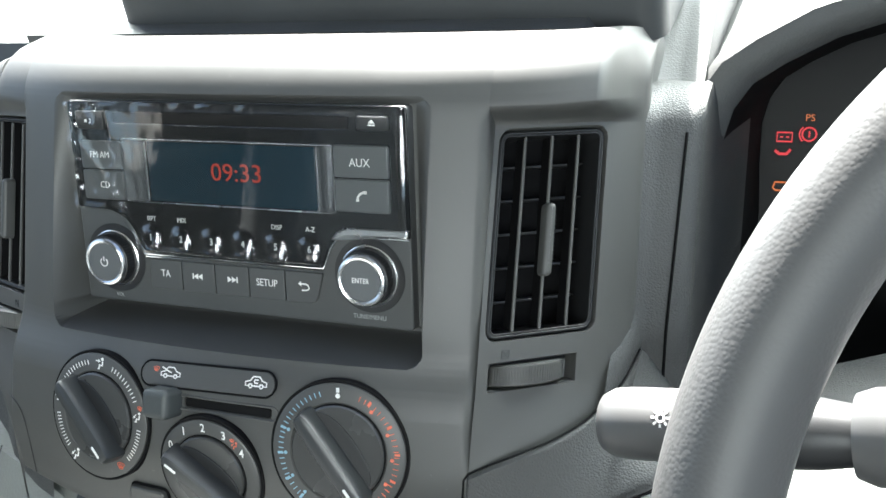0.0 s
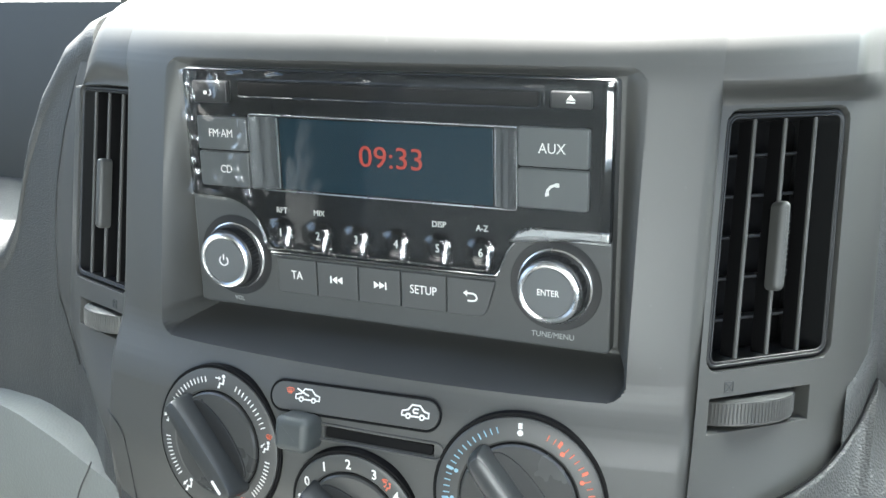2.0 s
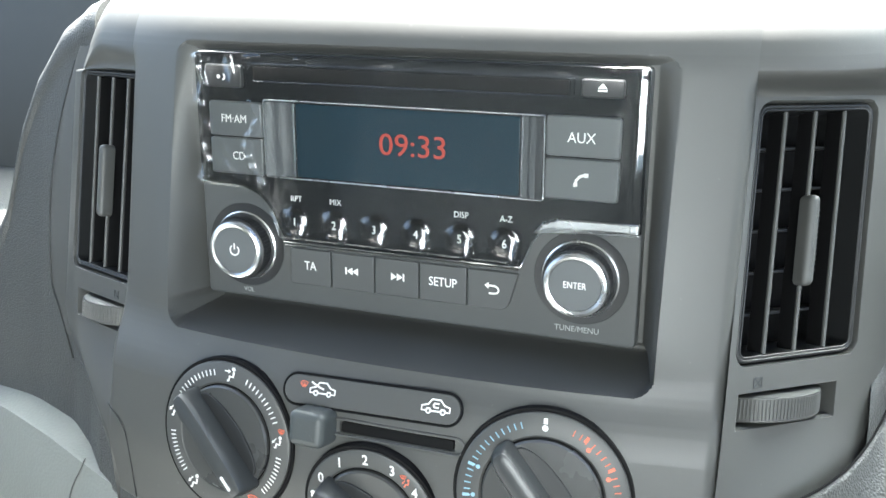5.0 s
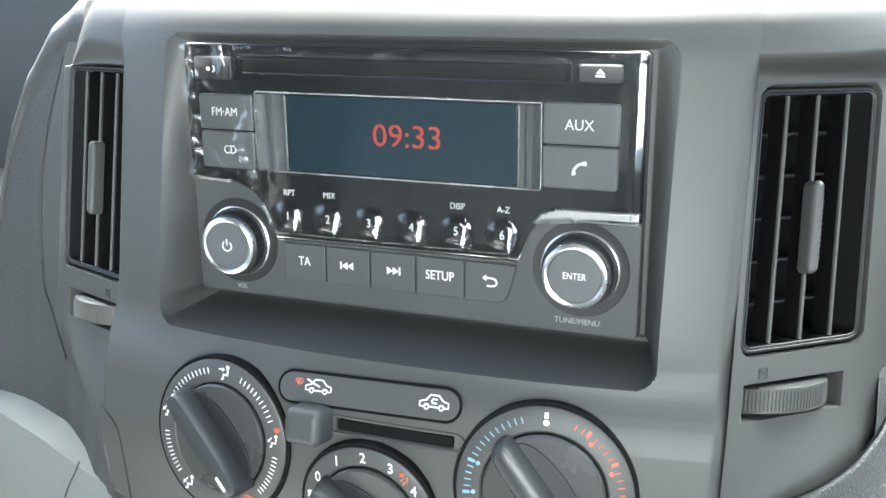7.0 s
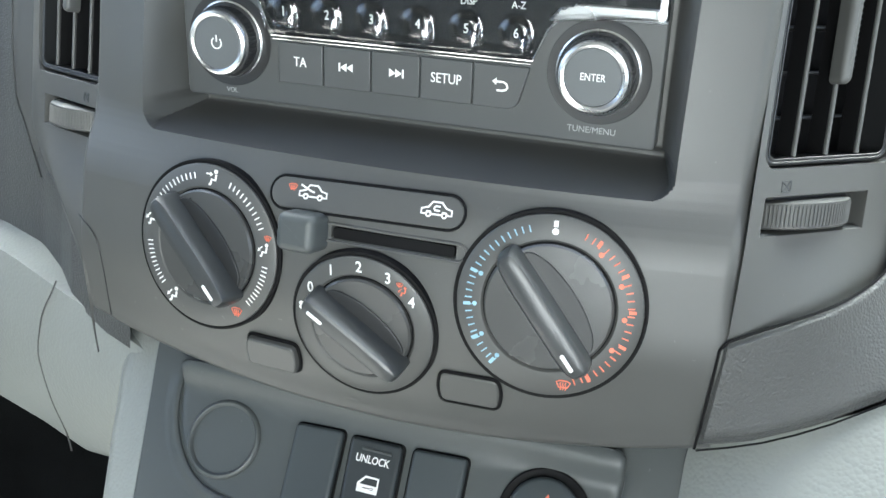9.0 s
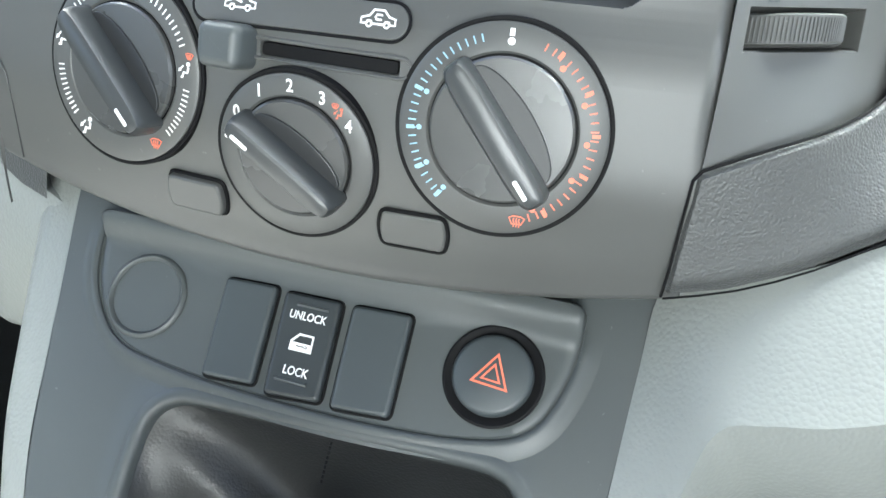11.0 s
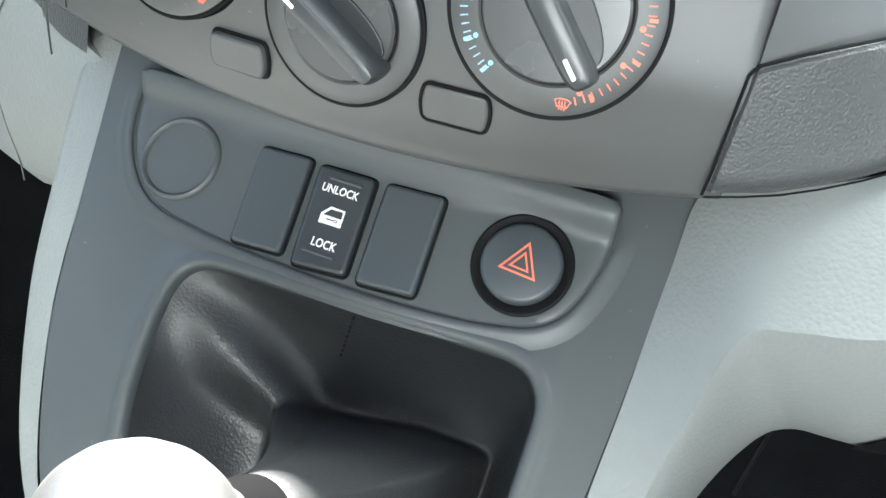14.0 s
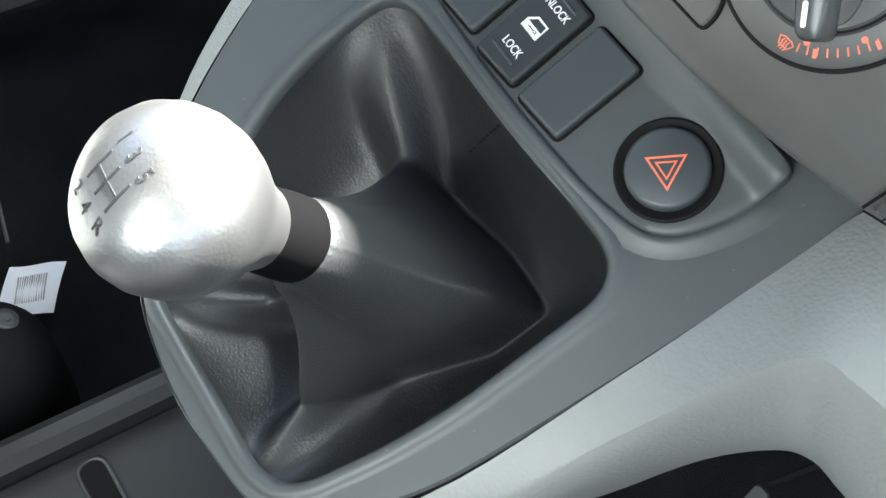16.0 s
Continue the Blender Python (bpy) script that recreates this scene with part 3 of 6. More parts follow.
def build_grey_left():
    """The passenger's lower trim: a narrow upright beside the console that widens upwards under the dash."""
    line = [(-0.1145, 0.059), (-0.1080, 0.0262), (-0.0975, -0.030), (-0.0875, -0.076), (-0.0660, -0.127), (-0.0360, -0.163), (-0.0110, -0.1830), (0.0300, -0.1885), (0.0600, -0.184)]

    def at(s, t):
        q = along([(x, y, 0.0) for x, y in line], t)
        p = CON @ Vector((q.x, q.y, -0.0006))
        w = 0.0010 + 0.0165 * max(0.0, 1 - t * 1.35) ** 0.8
        d = -w * min(s, 0.6) / 0.6
        k = max(0.0, 1 - t * 1.3)
        q = p + Vector((d, -0.25 * d - 0.25 * d * k, -0.16 * d * k))
        if s > 0.6:
            a = (s - 0.6) / 0.4 * radians(100)
            r = 0.0035 + 0.0145 * k
            q = q + Vector((-r * math.sin(a), r * (1 - math.cos(a)) * 1.6, -0.4 * r * (1 - math.cos(a)) - 0.006 * (1 - k) * (s - 0.6)))
        return q

    return sheet(steps(0, 1, 30), steps(0, 1, 50), at)


trim_right = single("trim_driver_side", build_grey_right(), GREY_LOW, "light grey grained plastic trim beside the gear console", "trim panel", kind="structure")
part("pocket_shade", build_grey_right(True), BLACK, trim_right, "black sheet painting the shade of the trim's opening")
single("trim_passenger_side", build_grey_left(), GREY_LOW, "narrow light grey plastic trim edging the gear console", "trim panel", kind="structure")

# ---------------------------------------------------------------- dashboard body

AHEAD = Vector((0, 0.951, 0.309))   # level and forwards, in the dash front's frame
RISE = Vector((0, -0.309, 0.951))   # straight up, in the dash front's frame


def build_pad():
    """The top pad, from behind the stack and the tray to the foot of the windscreen."""
    def front(x):
        return 0.098 + 0.054 * smoothstep(-0.19, -0.21, x) + 0.2 * smoothstep(0.197, 0.203, x) * (1 - smoothstep(0.655, 0.665, x))

    def at(x, t):
        y0 = front(x)
        y = y0 + (0.56 - y0) * t
        crown = 0.664 - 0.028 * smoothstep(-0.19, -0.21, x) - 0.04 * t - 0.012 * smoothstep(0.2, 0.7, abs(x))
        crown -= 0.045 * smoothstep(0.160, 0.168, x) * (1 - smoothstep(0.0, 0.25, t))
        if t == 0:
            k = smoothstep(0.15, 0.16, x) * (1 - smoothstep(0.2, 0.21, x))
            return (x, y0 + 0.004 - 0.030 * k, crown - 0.03 - 0.01 * k)
        return (x, y, crown - 0.006 * max(0, 1 - t * 14))
    return sheet(merged(steps(-0.78, 0.98, 80) + steps(-0.215, -0.185, 12) + steps(0.183, 0.205, 10), 0.001), [0, 0.01, 0.025, 0.05] + steps(0.1, 1, 18), at)


single("dashboard_top", build_pad(), PAD, "grained grey dashboard top pad in full daylight", "dashboard", IDENT, kind="structure")


def build_passenger_front():
    """The lower passenger dash: a grained face that rolls over into an open tray."""
    xs = merged(steps(-0.60, -0.165, 60) + steps(-0.26, -0.118, 40) + [-0.1762, -0.1748], 0.0008)

    def at(x, s):
        top = float(np.interp(x, (-0.6, -0.274, -0.260, -0.250, -0.245, -0.240, -0.228, -0.210, -0.190, -0.165), (0.548, 0.548, 0.556, 0.572, 0.592, 0.612, 0.638, 0.660, 0.671, 0.675)))
        if x > -0.1755:
            top = 0.545
        yf = float(np.interp(x, (-0.6, -0.26, -0.225, -0.198, -0.180, -0.165, -0.118), (0.052, 0.050, 0.046, 0.040, 0.031, 0.020, 0.000)))
        low = float(np.interp(x, (-0.6, -0.236, -0.20, -0.173, -0.137), (0.480, 0.468, 0.4625, 0.4560, 0.449)))
        r = 0.014
        if s <= 1:
            z = low + (top - r - low) * s
            return Vector((x, yf + 0.15 * (z - 0.54), z))
        p = Vector((x, yf + 0.15 * (top - r - 0.54), top - r))
        if s <= 2:
            a = (s - 1) * radians(80)
            return p + AHEAD * r * (1 - math.cos(a)) + RISE * r * math.sin(a)
        p = p + AHEAD * r * 0.83 + RISE * r * 0.98
        return p + AHEAD * (0.105 * (s - 2)) - RISE * 0.004 * (s - 2)

    return sheet(xs, steps(0, 1, 24) + steps(1, 2, 10)[1:] + steps(2, 3, 8)[1:], at)


single("dashboard_passenger", build_passenger_front(), KNEE, "dark grained lower dash face with an open tray", "dashboard", kind="structure")

OUTER = ((0.500, 0.524, 0.536, 0.564, 0.592, 0.620, 0.648, 0.668), (-0.1990, -0.2104, -0.2165, -0.2185, -0.2165, -0.2097, -0.1990, -0.1850))


def side_y(x, z):
    return float(np.interp(x, (-0.6, -0.26, -0.225, -0.198, -0.180, -0.165, -0.118), (0.052, 0.050, 0.046, 0.040, 0.031, 0.020, 0.000))) + 0.15 * (z - 0.54)


def build_outer_cheek():
    """The smooth skin that carries the stack's face on from the vent to a groove in the grained dash."""
    def at(u, z):
        x = float(np.interp(z, *OUTER))
        x = x + (-0.163 - x) * u
        return Vector((x, side_y(x, z) - 0.0012 + 0.0010 * (1 - smoothstep(0, 0.06, u)), z))
    return sheet(steps(0, 1, 16), steps(0.512, 0.655, 30), at)


outer_cheek = part("outer_cheek", build_outer_cheek(), FASCIA, stack)
bm = tube(bmesh.new(), [along([Vector((x, side_y(x, z) - 0.0004, z)) for z, x in zip(*OUTER)][:-1], t) for t in steps(0, 1, 40)], 0.0004, n=6)
part("groove", bm, DARK, stack)
bm = tube(bmesh.new(), [along([(-0.1637, 0.0008, 0.5166), (-0.1450, -0.0108, 0.5118), (-0.1300, -0.0206, 0.5090), (-0.1215, -0.0240, 0.5035), (-0.1193, -0.0238, 0.4920), (-0.1197, -0.0212, 0.4680)], t) for t in steps(0, 1, 24)], 0.0003, n=6)
part("groove", bm, DARK, stack)

bm = sheet(steps(-0.78, -0.186, 30), steps(0, 1, 14), lambda x, t: (x, 0.108 + 0.045 * t ** 1.5, 0.505 + 0.130 * t))
single("tray_back", bm, DARK_TRIM, "dark smooth back wall of the dash tray", "dashboard", IDENT, kind="structure")


def build_glovebox():
    def at(x, s):
        top = float(np.interp(x, (-0.6, -0.236, -0.20, -0.173, -0.137, -0.112), (0.482, 0.470, 0.4645, 0.4580, 0.451, 0.444)))
        low = float(np.interp(x, (-0.6, -0.25, -0.20, -0.17, -0.15, -0.13, -0.112), (0.385, 0.383, 0.381, 0.377, 0.381, 0.393, 0.405)))
        y = -0.008 + 0.25 * (-x - 0.112)
        if s < 0:
            return Vector((x, y - 0.05 * s, top - 0.012 * s))
        if s < 1:
            z = top + (low - top) * s
            bulge = -0.006 * math.sin(math.pi * s)
            return Vector((x, y + bulge, z))
        a = (s - 1) * radians(110)
        return Vector((x, y + 0.022 * (1 - math.cos(a)) * 1.4, low - 0.016 * math.sin(a)))
    return sheet(steps(-0.6, -0.112, 60), steps(-1, 0, 4)[:-1] + steps(0, 1, 20)[:-1] + steps(1, 2, 10), at)


glove = thing("glovebox_panel", "light grey lower dash trim on the passenger side", "trim panel", (-0.3, 0.03, 0.39), kind="structure")
part("panel", build_glovebox(), GREY_LOW, glove)
pts = [Vector((float(np.interp(z, (0.36, 0.395, 0.4238, 0.445, 0.4609), (-0.176, -0.1835, -0.1870, -0.1820, -0.1725))), 0, z)) for z in steps(0.368, 0.4620, 14)]
for p in pts:
    s = min(1.0, max(0.0, (0.4635 - p.z) / 0.0855))
    p.y = -0.008 + 0.25 * (-p.x - 0.112) - 0.006 * math.sin(math.pi * s)
part("seam", tube(bmesh.new(), [along(pts, t) for t in steps(0, 1, 40)], 0.0004, n=6), FASCIA, glove, "thin grey seam")

# a dark box on the dash top, added for an unidentified dark shape
dark_box = thing("dash_top_box", "dark box on the dashboard top, standing in for an unidentified dark shape", "storage bin", (0.02, 0.18, 0.65), IDENT)
m = Matrix.Translation((0.024, 0.185, 0.682))
part("body", slab(bmesh.new(), m, rrect(0.312, 0.14, 0.014, 8), -0.035, 0.022, 0.010, seg=5), DARK_TRIM, dark_box)
part("front_lip", tube(bmesh.new(), [m @ Vector((x, -0.0705, 0.006)) for x in steps(-0.14, 0.14, 10)], 0.0022), DARK_TRIM, dark_box)

# ---------------------------------------------------------------- car radio
def radio_frame():
    return axes((0, 0, 0.61), (1, 0, 0), (0, 0, 1))


R = radio_frame()


def rect(x0, x1, z0, z1, r=0.0012, n=4):
    return rrect(x1 - x0, z1 - z0, r, n, (x0 + x1) / 2, (z0 + z1) / 2 - 0.61)


def shifted(m, x, z, h=0.0, turn=0.0):
    return m @ Matrix.Translation((x, z - 0.61, h)) @ Matrix.Rotation(radians(turn), 4, "Z")


GLOSS_EDGE = [(0.0893, 0.6595), (-0.0893, 0.6595), (-0.0893, 0.6075), (-0.070, 0.6068), (-0.0615, 0.6035), (-0.0560, 0.5965), (-0.0525, 0.5866),
              (0.0462, 0.5866), (0.0500, 0.5960), (0.0540, 0.6010), (0.0600, 0.6026), (0.0893, 0.6026)]


def build_radio():
    radio = thing("car_radio", "black double-height car radio with its clear protective film still on", "car radio", (0, 0, 0.56))
    part("body", slab(bmesh.new(), R, rect(-0.0895, 0.0895, 0.5603, 0.6598, 0.002), -0.03, 0, 0.0008), RADIO, radio)
    gloss = rounded([(x, z - 0.61) for x, z in GLOSS_EDGE], [0.002] * 4 + [0.004] * 3 + [0.002] + [0.004] * 3 + [0.001], 4)
    part("front_glass", slab(bmesh.new(), R, gloss, -0.001, 0.0008, 0.0003), GLOSS, radio, "glossy black upper face")
    # disc slot
    bm = ring(bmesh.new(), R, rect(-0.0655, 0.0640, 0.6480, 0.6560, 0.0012), rect(-0.0632, 0.0622, 0.6492, 0.6548, 0.0008), 0, 0.0013, 0.0003)
    part("disc_slot", bm, GLOSS, radio)
    part("slot_lip", slab(bmesh.new(), R, rect(-0.0628, 0.0618, 0.6495, 0.6545, 0.0006), 0, 0.00095, 0.0001), BLACK, radio, "dark disc slot")
    # keys
    keys = {"eject_key": (0.0664, 0.0812, 0.6492, 0.6556), "socket_cover": (-0.0838, -0.0672, 0.6462, 0.6550), "band_key": (-0.0828, -0.0590, 0.6272, 0.6408),
            "disc_key": (-0.0828, -0.0590, 0.6122, 0.6266), "aux_key": (0.0547, 0.0808, 0.6286, 0.6428), "phone_key": (0.0547, 0.0808, 0.6134, 0.6280)}
    made = {}
    for name, box_ in keys.items():
        made[name] = part(name, slab(bmesh.new(), R, rect(*box_, 0.0012), 0, 0.0024, 0.0006), DARK if name in ("eject_key", "socket_cover") else KEY, radio)

    def print_on(owner, bm, mat=WHITE, label=""):
        ob = part("lettering", bm, mat, owner, label)
        return ob

    def word(owner, text, x, z, size, h, wide=0.9, mat=WHITE):
        return print_on(owner, lettering(bmesh.new(), shifted(R, x, z), text, size, h, wide), mat)

    word(made["band_key"], "FM\u00b7AM", -0.0715, 0.6340, 0.0046, 0.0024, 0.86)
    word(made["disc_key"], "CD", -0.0700, 0.6194, 0.0046, 0.0024, 0.86)
    word(made["aux_key"], "AUX", 0.0674, 0.6352, 0.0052, 0.0024, 0.92)
    m = shifted(R, 0.0738, 0.6528)
    bm = poly(bmesh.new(), m, [(-0.0016, -0.0004), (0.0016, -0.0004), (0, 0.0014)], 0.0024)
    poly(bm, m, [(-0.0016, -0.0014), (0.0016, -0.0014), (0.0016, -0.0008), (-0.0016, -0.0008)], 0.0024)
    print_on(made["eject_key"], bm)
    m = shifted(R, -0.0775, 0.6503)
    bm = poly(bmesh.new(), m, circle(0.0008, 12), 0.0024)
    stroke(bm, m, [(0.0022, 0.0011), (0.0028, 0.0004), (0.0026, -0.0008), (0.0017, -0.0011)], 0.0006, 0.0024)
    print_on(made["socket_cover"], bm)
    m = shifted(R, 0.0679, 0.6207)
    bm = stroke(bmesh.new(), m, [(-0.0022, -0.0018), (-0.0019, -0.0003), (-0.0006, 0.0012), (0.0010, 0.0018), (0.0021, 0.0018)], 0.0010, 0.0024)
    poly(bm, m, [(0.0010, 0.0010), (0.0024, 0.0010), (0.0024, 0.0025), (0.0010, 0.0025)], 0.0024)
    poly(bm, m, [(-0.0027, -0.0026), (-0.0013, -0.0022), (-0.0014, -0.0009), (-0.0028, -0.0012)], 0.0024)
    print_on(made["phone_key"], bm)
    # display
    display = part("display", slab(bmesh.new(), R, rect(-0.0445, 0.0450, 0.6128, 0.6412, 0.0006), 0, 0.0011, 0.0002), SCREEN, radio, "dark blue display window")
    part("clock_digits", lettering(bmesh.new(), shifted(R, 0.0040, 0.6276), "09:33", 0.0118, 0.0011, 1.06), CLOCK, display, "red lit clock digits")
    for x0, x1, name in ((-0.0578, -0.0452, "display_cheek"), (0.0456, 0.0536, "display_cheek")):
        inner, outer = (x1, x0) if x1 < 0 else (x0, x1)
        zt, zb = 0.6412, 0.6128
        cols = [(outer, -0.001)] + [(outer + (inner - outer) * k / 8, 0.0027 - 0.0016 * (k / 8) ** 0.6 + 0.0002 * math.sin(k * 1.9)) for k in range(9)] + [(inner, -0.001)]
        bm = sheet(cols, (0, 1), lambda c, v: R @ Vector((c[0], (zt + 0.0003 if v else zb - 0.0003) - 0.61, c[1])))
        part(name, bm, SATIN, radio)
    # thin bright line round the display
    bm = tube(bmesh.new(), [R @ Vector((x, y, 0.0013)) for x, y in rect(-0.0586, 0.0541, 0.6120, 0.6421, 0.0010)], 0.00028, True, 6)
    part("frame_sheen_line", bm, SATIN_CHROME, radio, "thin bright line of the frame and its sheen")
    # two upright bright lines put in as the sheen along the cheeks
    for x in (-0.0455, 0.0459):
        part("frame_sheen_line", tube(bmesh.new(), [R @ Vector((x, z - 0.61, 0.0014)) for z in (0.6130, 0.6410)], 0.00035, n=6), SATIN_CHROME, radio, "thin bright line of the frame and its sheen")
    # preset buttons
    for i, (x, digit, word_) in enumerate(((-0.0458, "1", "RPT"), (-0.0286, "2", "MIX"), (-0.0115, "3", ""), (0.0058, "4", ""), (0.0232, "5", "DISP"), (0.0406, "6", "A-Z"))):
        bm = lathe(bmesh.new(), shifted(R, x, 0.5953), [(0.0050, 0.0006), (0.0050, 0.0016), (0.0046, 0.0024), (0.0036, 0.0029), (0.0018, 0.0031), (0, 0.0031)], 32)
        b = part("preset_button", bm, GLOSS, radio)
        part("lettering", lettering(bmesh.new(), shifted(R, x + 0.0002, 0.5950), digit, 0.0046, 0.0031, 0.85), WHITE, b)
        if word_:
            part("lettering", lettering(bmesh.new(), shifted(R, x, 0.6038), word_, 0.0033, 0.0008, 0.9), WHITE, radio)
    # chrome line under the presets
    bm = tube(bmesh.new(), [R @ Vector((x, z - 0.61, 0.0009)) for x, z in ((-0.0520, 0.5861), (-0.02, 0.5862), (0.02, 0.5863), (0.0464, 0.5864), (0.0486, 0.5915), (0.0505, 0.5962), (0.0540, 0.6005), (0.0600, 0.6020), (0.0890, 0.6020))], 0.0005)
    part("chrome_line", bm, CHROME, radio)
    bm = tube(bmesh.new(), [R @ Vector((x, z - 0.61, 0.0006)) for x, z in ((-0.0515, 0.5847), (0.0, 0.5849), (0.0458, 0.5851))], 0.00035)
    part("chrome_line", bm, CHROME, radio)
    # bright band over the right-hand knob: a highlight put in as satin metal
    band = rounded([(0.0888, -0.0034), (0.0610, -0.0036), (0.0545, -0.0056), (0.0510, -0.0100), (0.0530, -0.0100), (0.0562, -0.0084), (0.0615, -0.0076), (0.0888, -0.0074)], 0.0008, 3)
    part("highlight_band", slab(bmesh.new(), R, band, 0.0002, 0.0022, 0.0009, seg=4), SATIN_CHROME, radio, "bright band standing in for a highlight over the knob")
    # lower key row
    cuts = (-0.0495, -0.0309, -0.0121, 0.0066, 0.0260, 0.0462)
    icons = ("TA", "prev", "next", "SETUP", "back")
    for i in range(5):
        x0, x1 = cuts[i] + 0.0003, cuts[i + 1] - 0.0003
        out = rect(x0, x1, 0.5690, 0.5838, 0.0006)
        if i == 4:
            out = rounded([(x1, 0.5838 - 0.61), (x0, 0.5838 - 0.61), (x0, 0.5690 - 0.61), (x1 - 0.0040, 0.5690 - 0.61)], [0.001, 0.0006, 0.0006, 0.004])
        key = part("key", slab(bmesh.new(), R, out, -0.001, 0.0014, 0.0004), RADIO, radio)
        m = shifted(R, (x0 + x1) / 2, 0.5770)
        bm = bmesh.new()
        if icons[i] in ("TA", "SETUP"):
            lettering(bm, m, icons[i], 0.0050, 0.0014, 0.82)
        elif icons[i] == "back":
            stroke(bm, m, [(-0.0020, 0.0012), (0.0008, 0.0012), (0.0020, 0.0006), (0.0024, -0.0006), (0.0018, -0.0015), (0.0004, -0.0018), (-0.0014, -0.0018)], 0.0007, 0.0014)
            poly(bm, m, [(-0.0032, 0.0012), (-0.0016, 0.0000), (-0.0016, 0.0024)], 0.0014)
        else:
            s = -1 if icons[i] == "prev" else 1
            for d in (-0.0011, 0.0013):
                pts = [(s * (d - 0.0012), 0.0015), (s * (d - 0.0012), -0.0015), (s * (d + 0.0012), 0)]
                poly(bm, m, pts if s < 0 else pts, 0.0014)
            poly(bm, m, [(s * 0.0026, -0.0015), (s * 0.0032, -0.0015), (s * 0.0032, 0.0015), (s * 0.0026, 0.0015)], 0.0014)
        part("lettering", bm, WHITE, key)
    # knobs
    for x, z, text in ((-0.0700, 0.5825, ""), (0.0687, 0.5845, "ENTER")):
        m = shifted(R, x, z) @ Matrix.Diagonal((1, 1, 0.78, 1))
        knob = part("knob", lathe(bmesh.new(), m, [(0.0134, 0.0), (0.0134, 0.0012), (0.0124, 0.0020), (0.0122, 0.0092), (0.0116, 0.0097), (0.0, 0.0097)], 72), DARK, radio, "knurled black rotary knob")
        bm = bmesh.new()
        for i in range(56):
            a = 2 * math.pi * i / 56
            p, q = (m @ Vector((0.01235 * math.cos(a), 0.01235 * math.sin(a), h)) for h in (0.0024, 0.0084))
            tube(bm, [p, q], 0.00028, n=5)
        part("knurl", bm, DARK, knob)
        part("trim_ring", lathe(bmesh.new(), m, [(0.0114, 0.0092), (0.0118, 0.0104), (0.0114, 0.0117), (0.0105, 0.0122), (0.0096, 0.0118), (0.0094, 0.0096)], 64), SATIN_CHROME, knob, "bright satin chrome ring")
        part("trim_ring", lathe(bmesh.new(), m, [(0.0142, 0.0), (0.0142, 0.0014), (0.0136, 0.0019), (0.0129, 0.0014), (0.0129, 0.0)], 64), SATIN_CHROME, knob, "thin chrome ring at the knob's foot")
        part("dish", lathe(bmesh.new(), m, [(0.0174, 0.0), (0.0172, 0.00025), (0.0160, 0.0001), (0.0130, 0.0001)], 64), DARK, knob, "dark dished ring round the knob")
        cap = part("cap", lathe(bmesh.new(), m, [(0.0095, 0.0096), (0.0095, 0.0113), (0.0092, 0.0117), (0.0, 0.0119)], 56), KEY, knob)
        bm = bmesh.new()
        if text:
            lettering(bm, m, text, 0.0034, 0.0119, 0.82)
        else:
            stroke(bm, m, [(0.0020 * math.cos(radians(a)), 0.0020 * math.sin(radians(a))) for a in range(125, 416, 15)], 0.0005, 0.0119)
            stroke(bm, m, [(0, 0.0004), (0, 0.0028)], 0.0005, 0.0119)
        part("lettering", bm, WHITE, cap)
    part("lettering", lettering(bmesh.new(), shifted(R, -0.0700, 0.5634), "VOL", 0.0026, 0, 0.95), GREY_INK, radio)
    part("lettering", lettering(bmesh.new(), shifted(R, 0.0680, 0.5650), "TUNE/MENU", 0.0030, 0, 0.98), GREY_INK, radio)
    return radio


build_radio()


